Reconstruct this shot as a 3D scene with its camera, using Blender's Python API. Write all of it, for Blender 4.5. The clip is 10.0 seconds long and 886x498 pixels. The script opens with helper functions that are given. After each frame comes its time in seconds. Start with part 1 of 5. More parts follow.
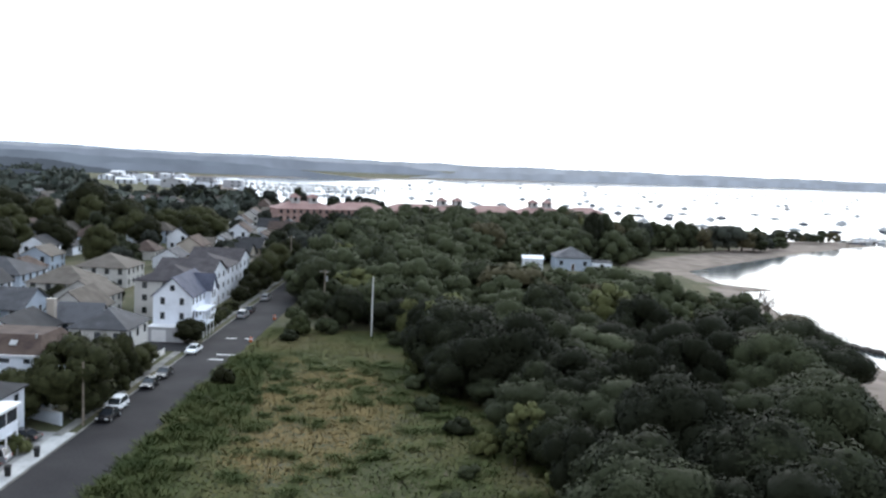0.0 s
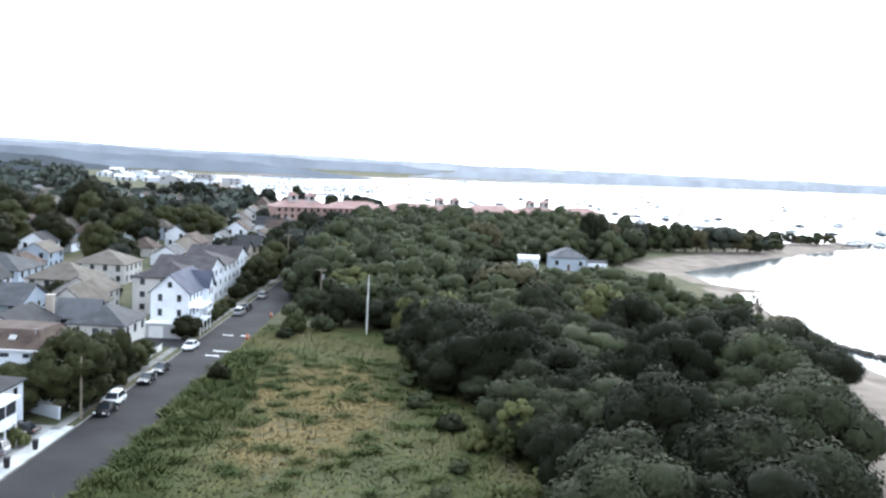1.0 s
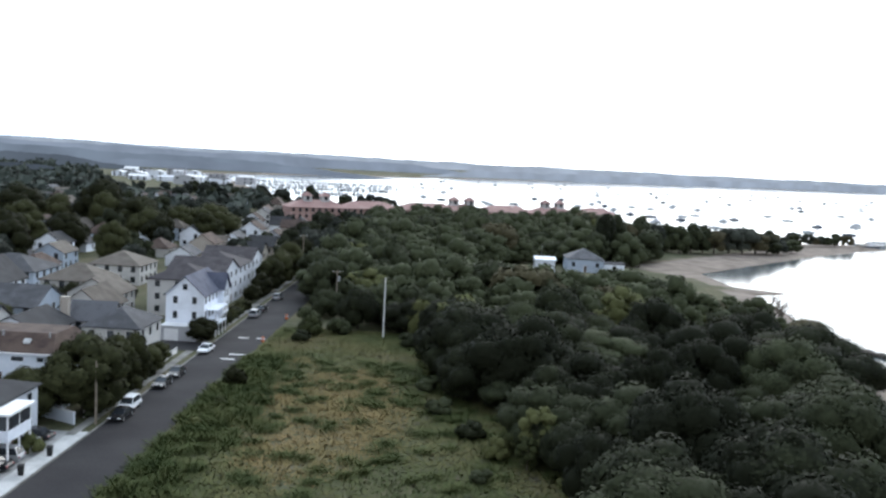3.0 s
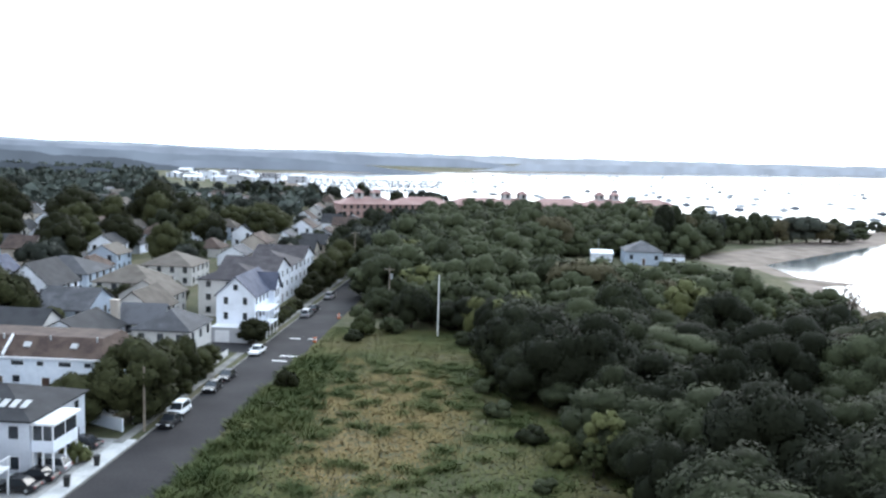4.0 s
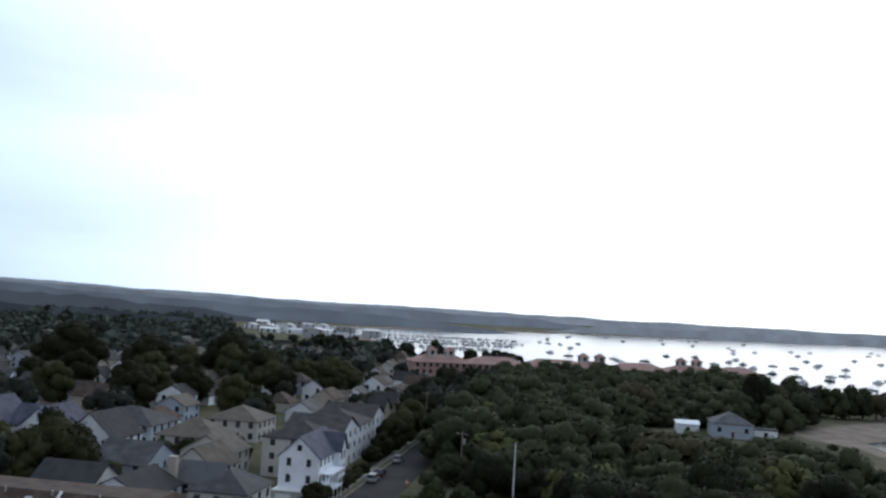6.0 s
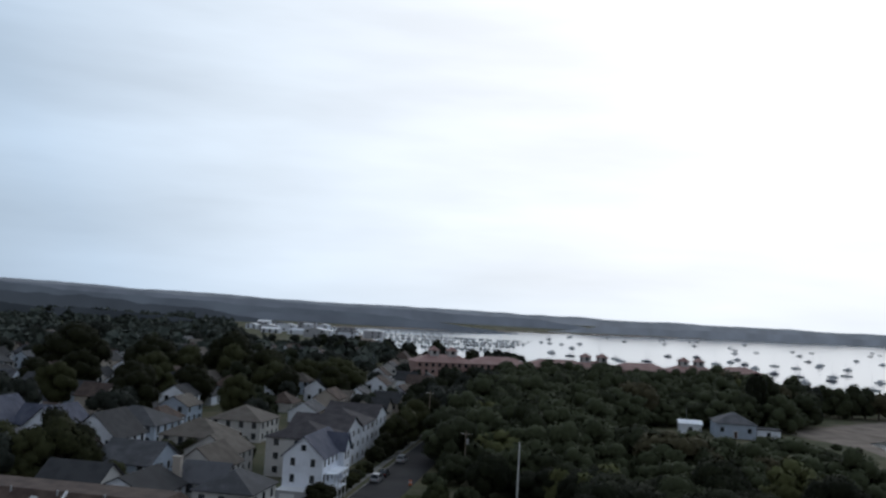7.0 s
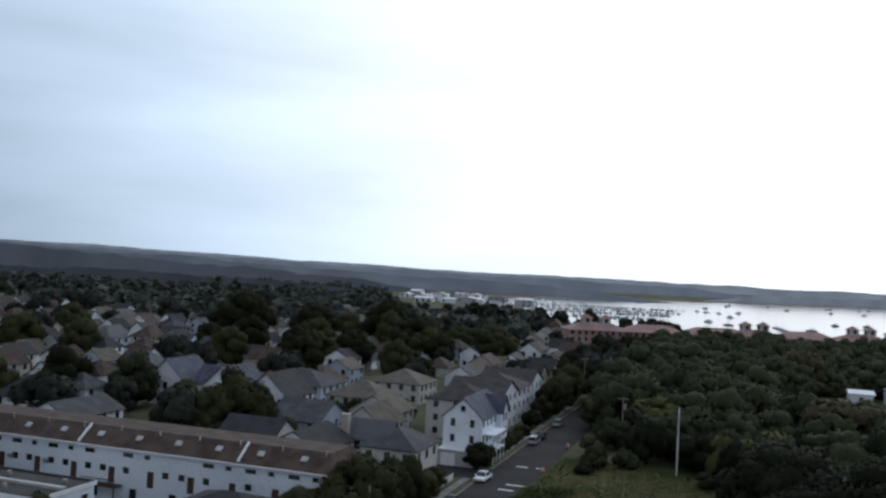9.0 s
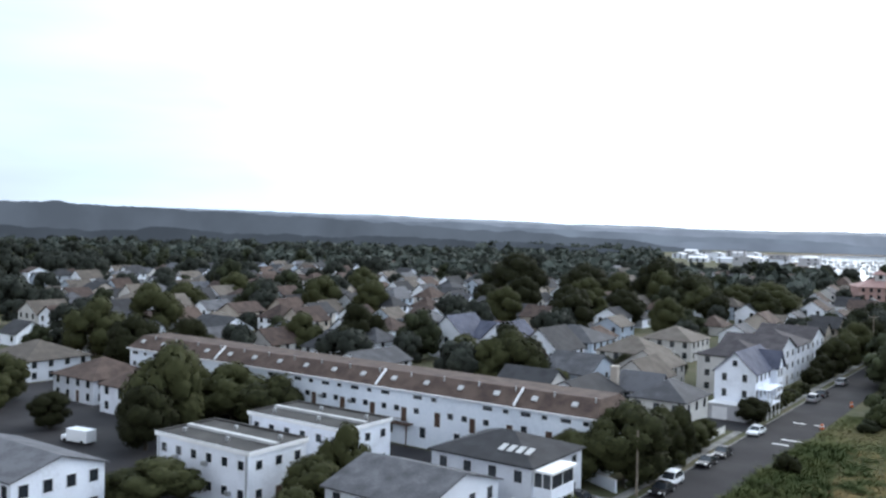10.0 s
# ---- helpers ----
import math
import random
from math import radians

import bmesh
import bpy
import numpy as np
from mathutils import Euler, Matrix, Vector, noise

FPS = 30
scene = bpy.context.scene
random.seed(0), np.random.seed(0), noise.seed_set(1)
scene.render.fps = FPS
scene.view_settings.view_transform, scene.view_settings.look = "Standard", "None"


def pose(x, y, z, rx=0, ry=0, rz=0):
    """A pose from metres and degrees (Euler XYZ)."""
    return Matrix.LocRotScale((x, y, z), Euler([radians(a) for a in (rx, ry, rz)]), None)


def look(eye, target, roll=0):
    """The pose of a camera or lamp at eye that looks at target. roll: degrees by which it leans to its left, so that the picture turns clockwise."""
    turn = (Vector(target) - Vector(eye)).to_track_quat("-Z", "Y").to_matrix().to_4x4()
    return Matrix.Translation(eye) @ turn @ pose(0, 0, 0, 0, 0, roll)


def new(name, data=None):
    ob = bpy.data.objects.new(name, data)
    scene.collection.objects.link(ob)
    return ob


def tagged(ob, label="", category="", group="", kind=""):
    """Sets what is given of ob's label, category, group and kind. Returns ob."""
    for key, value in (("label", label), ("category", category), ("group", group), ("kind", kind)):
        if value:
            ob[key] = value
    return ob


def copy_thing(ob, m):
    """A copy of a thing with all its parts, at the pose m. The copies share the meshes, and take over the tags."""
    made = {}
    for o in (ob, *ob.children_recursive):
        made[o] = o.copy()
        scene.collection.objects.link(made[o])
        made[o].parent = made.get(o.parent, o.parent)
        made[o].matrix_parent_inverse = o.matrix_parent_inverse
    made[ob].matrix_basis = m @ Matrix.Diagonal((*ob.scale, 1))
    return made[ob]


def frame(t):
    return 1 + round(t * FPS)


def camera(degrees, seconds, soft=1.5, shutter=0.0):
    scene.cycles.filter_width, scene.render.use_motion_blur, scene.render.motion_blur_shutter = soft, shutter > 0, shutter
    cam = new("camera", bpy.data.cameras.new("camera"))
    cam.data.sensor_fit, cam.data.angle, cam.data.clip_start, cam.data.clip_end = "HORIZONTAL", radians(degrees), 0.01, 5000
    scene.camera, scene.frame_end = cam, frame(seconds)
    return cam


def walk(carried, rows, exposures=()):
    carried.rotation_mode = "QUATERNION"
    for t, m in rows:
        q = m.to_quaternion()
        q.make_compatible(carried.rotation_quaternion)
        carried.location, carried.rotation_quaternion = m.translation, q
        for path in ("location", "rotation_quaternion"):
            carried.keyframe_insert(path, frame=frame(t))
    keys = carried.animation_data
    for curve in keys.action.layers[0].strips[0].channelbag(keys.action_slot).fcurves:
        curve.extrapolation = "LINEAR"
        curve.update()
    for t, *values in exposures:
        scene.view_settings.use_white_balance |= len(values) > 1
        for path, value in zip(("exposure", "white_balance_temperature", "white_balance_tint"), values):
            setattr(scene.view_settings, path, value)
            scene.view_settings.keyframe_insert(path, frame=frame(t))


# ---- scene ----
LENS = 52.2


def aim(x, y, z, turn, tilt, lean):
    """The camera's pose: degrees turned to the left, tilted up and leaning."""
    return pose(x, y, z, 90 + tilt, 0, turn) @ pose(0, 0, 0, 0, 0, lean)


cam = camera(LENS, 10.0, soft=2.5)
walk(cam, [
    (0.0, aim(0.00, -0.00, 34.00, -0.00, -5.38, 2.45)),
    (0.5, aim(0.38, -1.18, 34.23, -0.05, -5.53, 2.62)),
    (1.0, aim(0.66, -1.86, 34.22, -0.10, -5.43, 2.87)),
    (1.5, aim(0.21, -1.94, 34.62, -0.29, -5.41, 3.30)),
    (2.0, aim(-0.34, -0.93, 34.56, -0.42, -5.37, 3.49)),
    (3.5, aim(-0.36, 2.34, 34.35, 2.11, -5.72, 2.34)),
    (4.0, aim(-0.97, 5.99, 34.04, 3.99, -5.95, 1.60)),
    (4.5, aim(-1.58, 9.09, 33.48, 5.80, -5.79, 0.89)),
    (5.0, aim(-1.86, 11.67, 32.97, 7.33, -4.73, 0.79)),
    (5.5, aim(-2.28, 12.92, 33.04, 8.22, -0.88, 1.41)),
    (6.0, aim(-2.50, 13.37, 34.06, 9.06, 3.85, 3.30)),
    (6.2, aim(-2.50, 13.37, 34.06, 9.14, 4.35, 3.30)),
    (7.5, aim(-3.59, 13.42, 33.91, 9.12, 3.23, 3.23)),
    (8.0, aim(-4.19, 13.59, 34.05, 9.41, 2.65, 3.49)),
    (8.5, aim(-4.44, 13.59, 33.26, 11.85, 2.37, 3.19)),
    (9.0, aim(-3.62, 11.60, 33.00, 18.45, 1.45, 2.93)),
    (9.5, aim(-2.15, 9.38, 32.56, 27.69, 0.04, 2.28)),
    (10.0, aim(-0.30, 6.60, 32.15, 35.35, -1.49, 1.23)),
], exposures=[
    (0.0, -0.45, 6300, 10), (0.5, 0.12, 6250, 10), (1.0, 0.35, 6200, 9), (2.0, 0.0, 6250, 9), (3.5, -0.6, 6200, 9), (4.5, 0.6, 6050, 8), (5.5, 0.45, 6050, 8), (5.8, -0.6, 6100, 9),
    (6.2, -2.0, 6150, 10), (8.5, -2.2, 6150, 10), (9.0, -1.8, 6200, 10), (9.5, -1.1, 6250, 10), (10.0, -0.4, 6250, 10)])

# ---- world and sun ----
SUN_UP, SUN_TURN = radians(26), radians(-14)
sun_way = Vector((math.sin(-SUN_TURN) * math.cos(SUN_UP), math.cos(SUN_TURN) * math.cos(SUN_UP), math.sin(SUN_UP)))
world = bpy.data.worlds.new("overcast_sky")
world.use_nodes = True
scene.world = world
wt = world.node_tree
wt.nodes.clear()
w_out = wt.nodes.new("ShaderNodeOutputWorld")
w_bg = wt.nodes.new("ShaderNodeBackground")
w_sky = wt.nodes.new("ShaderNodeTexSky")
w_sky.sky_type, w_sky.sun_disc = "NISHITA", False
w_sky.sun_elevation, w_sky.sun_rotation = SUN_UP, -SUN_TURN
w_sky.air_density, w_sky.dust_density = 1.0, 4.0
w_co = wt.nodes.new("ShaderNodeTexCoord")
# brighter cloud towards the hidden sun
w_dot = wt.nodes.new("ShaderNodeVectorMath")
w_dot.operation = "DOT_PRODUCT"
w_dot.inputs[1].default_value = sun_way
w_glow = wt.nodes.new("ShaderNodeValToRGB")
w_glow.color_ramp.elements[0].position, w_glow.color_ramp.elements[0].color = 0.0, (13.0, 14.2, 15.8, 1)
w_glow.color_ramp.elements[1].position, w_glow.color_ramp.elements[1].color = 0.97, (43.0, 43.4, 43.8, 1)
for at, col in ((0.14, (9.2, 10.4, 12.0)), (0.45, (12.4, 15.6, 19.2)), (0.66, (22.0, 26.4, 31.0)), (0.82, (33.0, 35.8, 38.4))):
    w_glow.color_ramp.elements.new(at).color = (*col, 1)
w_map = wt.nodes.new("ShaderNodeMapping")
w_map.inputs["Scale"].default_value = (1.2, 1.2, 7.0)
w_noise = wt.nodes.new("ShaderNodeTexNoise")
w_noise.inputs["Scale"].default_value, w_noise.inputs["Detail"].default_value = 2.2, 5.0
w_cl = wt.nodes.new("ShaderNodeMapRange")
w_cl.inputs["From Min"].default_value, w_cl.inputs["From Max"].default_value = 0.3, 0.7
w_cl.inputs["To Min"].default_value, w_cl.inputs["To Max"].default_value = 0.88, 1.08
w_mul = wt.nodes.new("ShaderNodeVectorMath")
w_mul.operation = "SCALE"
w_mix = wt.nodes.new("ShaderNodeMix")
w_mix.data_type = "RGBA"
w_mix.inputs["Factor"].default_value = 0.9
lk = wt.links.new
lk(w_co.outputs["Generated"], w_dot.inputs[0])
lk(w_dot.outputs["Value"], w_glow.inputs["Fac"])
lk(w_co.outputs["Generated"], w_map.inputs["Vector"])
lk(w_map.outputs["Vector"], w_noise.inputs["Vector"])
lk(w_noise.outputs["Fac"], w_cl.inputs["Value"])
lk(w_glow.outputs["Color"], w_mul.inputs[0])
lk(w_cl.outputs["Result"], w_mul.inputs["Scale"])
lk(w_sky.outputs["Color"], w_mix.inputs["A"])
lk(w_mul.outputs["Vector"], w_mix.inputs["B"])
lk(w_mix.outputs["Result"], w_bg.inputs["Color"])
lk(w_bg.outputs["Background"], w_out.inputs["Surface"])
w_bg.inputs["Strength"].default_value = 0.12

sun = new("sun", bpy.data.lights.new("sun", "SUN"))
sun.data.energy, sun.data.angle, sun.data.color = 0.5, radians(20), (1.0, 0.96, 0.9)
sun.matrix_world = look((0, 0, 300), Vector((0, 0, 300)) - sun_way)


# ---- materials ----
def material(name, colors, rough=0.8, metal=0.0, scale=1.0, bump=0.0, fine=12.0, island=0.0, per_object=0.0, spec=0.3, broad=0.65):
    """A surface that wavers between the given colours at two scales, with a fine relief."""
    m = bpy.data.materials.new(name)
    m.use_nodes = True
    nt = m.node_tree
    b = nt.nodes["Principled BSDF"]
    b.inputs["Roughness"].default_value, b.inputs["Metallic"].default_value = rough, metal
    b.inputs["Specular IOR Level"].default_value = spec
    co = nt.nodes.new("ShaderNodeNewGeometry")
    n1, n2 = nt.nodes.new("ShaderNodeTexNoise"), nt.nodes.new("ShaderNodeTexNoise")
    n1.inputs["Scale"].default_value, n1.inputs["Detail"].default_value = scale, 4
    n2.inputs["Scale"].default_value, n2.inputs["Detail"].default_value = scale * fine, 3
    mx = nt.nodes.new("ShaderNodeMath")
    mx.operation = "MULTIPLY_ADD"
    mx.inputs[1].default_value = broad
    ad = nt.nodes.new("ShaderNodeMath")
    ad.operation = "MULTIPLY"
    ad.inputs[1].default_value = 1 - broad
    ramp = nt.nodes.new("ShaderNodeValToRGB")
    els = ramp.color_ramp.elements
    els[0].position, els[1].position = 0.36, 0.64
    els[0].color, els[1].color = (*colors[0], 1), (*colors[-1], 1)
    for i, c in enumerate(colors[1:-1]):
        els.new(0.36 + 0.28 * (i + 1) / (len(colors) - 1)).color = (*c, 1)
    link = nt.links.new
    for n in (n1, n2):
        link(co.outputs["Position"], n.inputs["Vector"])
    link(n1.outputs["Fac"], mx.inputs[0])
    link(n2.outputs["Fac"], ad.inputs[0])
    link(ad.outputs[0], mx.inputs[2])
    last = mx.outputs[0]
    extra = []
    if island:
        extra.append((co.outputs["Random Per Island"], island))
    if per_object:
        extra.append((nt.nodes.new("ShaderNodeObjectInfo").outputs["Random"], per_object))
    for socket, amount in extra:
        s = nt.nodes.new("ShaderNodeMath")
        s.operation = "MULTIPLY_ADD"
        s.inputs[1].default_value, s.inputs[2].default_value = amount, -amount / 2
        a = nt.nodes.new("ShaderNodeMath")
        link(socket, s.inputs[0])
        link(last, a.inputs[0])
        link(s.outputs[0], a.inputs[1])
        last = a.outputs[0]
    link(last, ramp.inputs["Fac"])
    link(ramp.outputs["Color"], b.inputs["Base Color"])
    if bump:
        bp = nt.nodes.new("ShaderNodeBump")
        bp.inputs["Strength"].default_value, bp.inputs["Distance"].default_value = bump, 0.03
        link(n2.outputs["Fac"], bp.inputs["Height"])
        link(bp.outputs["Normal"], b.inputs["Normal"])
    return m


def siding(name, color, step=0.16):
    """Painted clapboards: a saw-tooth relief up the wall and faint streaks."""
    d = [c * 0.86 for c in color]
    m = material(name, [d, color, [min(1, c * 1.05) for c in color]], 0.6, scale=0.35, fine=9)
    nt = m.node_tree
    g = nt.nodes.new("ShaderNodeNewGeometry")
    w = nt.nodes.new("ShaderNodeTexWave")
    w.bands_direction, w.wave_profile = "Z", "SAW"
    w.inputs["Scale"].default_value = 0.314 / step
    bp = nt.nodes.new("ShaderNodeBump")
    bp.inputs["Strength"].default_value, bp.inputs["Distance"].default_value = 0.6, 0.02
    nt.links.new(g.outputs["Position"], w.inputs["Vector"])
    nt.links.new(w.outputs["Fac"], bp.inputs["Height"])
    nt.links.new(bp.outputs["Normal"], nt.nodes["Principled BSDF"].inputs["Normal"])
    return m


def leafy(name, colors, per_object=0.8):
    return material(name, colors, 0.75, scale=0.22, fine=6, island=0.14, per_object=per_object, spec=0.08)


M = {
    "leaf_dark": leafy("leaf_dark", [(0.0141, 0.016, 0.0083), (0.0246, 0.028, 0.0146), (0.0387, 0.044, 0.0229)]),
    "leaf_mid": leafy("leaf_mid", [(0.0238, 0.027, 0.014), (0.0396, 0.045, 0.0234), (0.0616, 0.07, 0.0364)]),
    "leaf_bright": leafy("leaf_bright", [(0.0464, 0.0528, 0.0224), (0.072, 0.08, 0.032), (0.104, 0.108, 0.044)]),
    "leaf_street": leafy("leaf_street", [(0.02, 0.021, 0.009), (0.034, 0.036, 0.015), (0.052, 0.054, 0.023)]),
    "leaf_brown": leafy("leaf_brown", [(0.034, 0.03, 0.018), (0.056, 0.049, 0.028), (0.082, 0.072, 0.04)]),
    # greyer, bluer leaf for mid-distance trees, with haze mixed into the colour
    "leaf_town_haze": leafy("leaf_town_haze", [(0.028, 0.031, 0.025), (0.042, 0.047, 0.037), (0.062, 0.067, 0.052)]),
    "bark": material("bark", [(0.05, 0.04, 0.03), (0.10, 0.085, 0.065)], 0.9, scale=1.5, bump=0.5),
    "grass": material("grass", [(0.0581, 0.0713, 0.029), (0.0825, 0.0924, 0.0363), (0.1122, 0.1109, 0.0462), (0.1386, 0.1214, 0.0581)], 0.9, scale=0.06, fine=7, island=0.1, spec=0.08, broad=0.85),
    "grass_dry": material("grass_dry", [(0.14, 0.118, 0.052), (0.19, 0.146, 0.064), (0.225, 0.162, 0.076)], 0.9, scale=0.09, fine=7, island=0.12, spec=0.08, broad=0.8),
    "reed": material("reed", [(0.0528, 0.0713, 0.0277), (0.0759, 0.0911, 0.0343), (0.1023, 0.1109, 0.0436)], 0.85, scale=0.1, fine=6, island=0.15, spec=0.08),
    "asphalt": material("asphalt", [(0.024, 0.023, 0.025), (0.034, 0.032, 0.034), (0.045, 0.043, 0.044)], 0.85, scale=0.12, fine=30, bump=0.2, spec=0.12),
    "concrete": material("concrete", [(0.20, 0.195, 0.19), (0.29, 0.285, 0.28), (0.38, 0.375, 0.365)], 0.85, scale=0.25, fine=12, bump=0.2),
    "stone_pale": material("pale_concrete", [(0.34, 0.34, 0.34), (0.45, 0.45, 0.45), (0.54, 0.54, 0.535)], 0.85, scale=0.4, fine=10, bump=0.2),
    "paving": material("grey_paving", [(0.12, 0.118, 0.11), (0.18, 0.175, 0.165), (0.25, 0.24, 0.225)], 0.9, scale=0.4, fine=10, bump=0.3),
    "paint": material("road_paint", [(0.45, 0.45, 0.44), (0.75, 0.75, 0.74)], 0.7, scale=0.8, fine=9),
    "siding_white": siding("siding_white", (0.60, 0.62, 0.67)),
    "siding_bright": siding("siding_bright", (0.80, 0.83, 0.90)),
    "siding_cream": siding("siding_cream", (0.53, 0.515, 0.50)),
    "siding_grey": siding("siding_grey", (0.42, 0.42, 0.44)),
    "siding_blue": siding("siding_blue", (0.40, 0.46, 0.55)),
    "siding_tan": siding("siding_tan", (0.42, 0.37, 0.32)),
    "brick_red": material("brick_red", [(0.34, 0.21, 0.185), (0.42, 0.27, 0.24), (0.48, 0.33, 0.30)], 0.85, scale=0.6, fine=10, bump=0.3),
    "stucco": material("stucco", [(0.56, 0.61, 0.68), (0.65, 0.70, 0.77), (0.72, 0.76, 0.82)], 0.8, scale=0.12, fine=20, bump=0.15),
    "roof_slate": material("roof_slate", [(0.0173, 0.0173, 0.0202), (0.0266, 0.0266, 0.0302), (0.0403, 0.0403, 0.0439)], 0.8, scale=0.5, fine=10, bump=0.4, per_object=0.2),
    "roof_navy": material("roof_navy", [(0.05, 0.055, 0.08), (0.075, 0.08, 0.115), (0.10, 0.105, 0.14)], 0.8, scale=0.5, fine=10, bump=0.4),
    "roof_brown": material("roof_brown", [(0.034, 0.022, 0.019), (0.06, 0.039, 0.032), (0.095, 0.066, 0.053)], 0.85, scale=0.5, fine=9, bump=0.5, per_object=0.15),
    "roof_tan": material("roof_tan", [(0.0763, 0.064, 0.0541), (0.1082, 0.091, 0.0763), (0.1427, 0.1238, 0.1058)], 0.85, scale=0.5, fine=9, bump=0.4, per_object=0.2),
    "roof_grey": material("roof_grey", [(0.0495, 0.0495, 0.0549), (0.0769, 0.0769, 0.0851), (0.1153, 0.1153, 0.1263)], 0.8, scale=0.5, fine=9, bump=0.4, per_object=0.3),
    "roof_dark": material("roof_dark", [(0.030, 0.026, 0.029), (0.046, 0.040, 0.045), (0.068, 0.060, 0.064)], 0.85, scale=0.5, fine=9, bump=0.4, per_object=0.15),
    "roof_flat": material("roof_flat", [(0.034, 0.032, 0.031), (0.05, 0.047, 0.045), (0.072, 0.068, 0.063)], 0.9, scale=0.3, fine=12, bump=0.3),
    "roof_red": material("roof_red", [(0.28, 0.17, 0.155), (0.33, 0.21, 0.19), (0.39, 0.26, 0.235)], 0.85, scale=0.15, fine=8),
    "trim": material("trim_white", [(0.72, 0.72, 0.73), (0.82, 0.82, 0.83)], 0.5, scale=0.7),
    "glass": material("window_glass", [(0.015, 0.018, 0.022), (0.03, 0.034, 0.04)], 0.12, scale=0.5, spec=0.6),
    "wood": material("weathered_wood", [(0.14, 0.11, 0.085), (0.22, 0.18, 0.14), (0.30, 0.26, 0.21)], 0.85, scale=0.9, bump=0.3),
    "wood_pale": material("pale_pole_wood", [(0.58, 0.57, 0.55), (0.70, 0.69, 0.67)], 0.85, scale=0.9, bump=0.3),
    "dark_wood": material("dark_wood", [(0.05, 0.03, 0.022), (0.09, 0.055, 0.04)], 0.8, scale=0.9, bump=0.3),
    "metal": material("galvanised_metal", [(0.35, 0.36, 0.37), (0.48, 0.49, 0.50)], 0.45, 0.7, scale=2),
    "car_white": material("car_white", [(0.76, 0.77, 0.79), (0.82, 0.83, 0.85)], 0.25, scale=0.5, spec=0.5),
    "car_black": material("car_black", [(0.012, 0.012, 0.014), (0.022, 0.022, 0.025)], 0.22, scale=0.5, spec=0.5),
    "car_silver": material("car_silver", [(0.34, 0.35, 0.37), (0.42, 0.43, 0.45)], 0.3, 0.5, scale=0.5),
    "car_red": material("car_red", [(0.16, 0.02, 0.02), (0.22, 0.03, 0.028)], 0.3, scale=0.5, spec=0.5),
    "rubber": material("rubber", [(0.015, 0.015, 0.015), (0.03, 0.03, 0.03)], 0.85, scale=5),
    "hull": material("boat_hull", [(0.66, 0.67, 0.69), (0.78, 0.79, 0.81)], 0.3, scale=0.2, per_object=0.2),
    "hull_dark": material("boat_hull_dark", [(0.05, 0.06, 0.10), (0.09, 0.10, 0.14)], 0.3, scale=0.2, per_object=0.2),
    "canvas": material("boat_canvas", [(0.06, 0.08, 0.15), (0.10, 0.12, 0.2)], 0.8, scale=0.5),
    "rock": material("shore_rock", [(0.035, 0.03, 0.026), (0.07, 0.06, 0.052), (0.11, 0.10, 0.088)], 0.9, scale=0.6, bump=0.5, per_object=0.3),
    "sign_orange": material("orange_plastic", [(0.55, 0.13, 0.04), (0.65, 0.18, 0.06)], 0.5, scale=2),
}


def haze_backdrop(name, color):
    """Distance seen through hazy air, the haze put into an even glow, wavering a little."""
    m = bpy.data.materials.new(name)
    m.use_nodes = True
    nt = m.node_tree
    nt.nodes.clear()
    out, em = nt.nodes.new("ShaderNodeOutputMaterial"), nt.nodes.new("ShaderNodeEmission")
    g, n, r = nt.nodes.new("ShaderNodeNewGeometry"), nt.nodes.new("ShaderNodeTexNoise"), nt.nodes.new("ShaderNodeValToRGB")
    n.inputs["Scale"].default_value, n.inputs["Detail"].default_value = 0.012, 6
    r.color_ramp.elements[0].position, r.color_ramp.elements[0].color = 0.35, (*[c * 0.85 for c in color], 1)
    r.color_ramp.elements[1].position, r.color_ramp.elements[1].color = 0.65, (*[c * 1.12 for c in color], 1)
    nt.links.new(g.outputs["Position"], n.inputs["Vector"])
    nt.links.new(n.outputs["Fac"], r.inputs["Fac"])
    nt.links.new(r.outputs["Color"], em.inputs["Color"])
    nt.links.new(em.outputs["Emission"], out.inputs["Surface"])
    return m


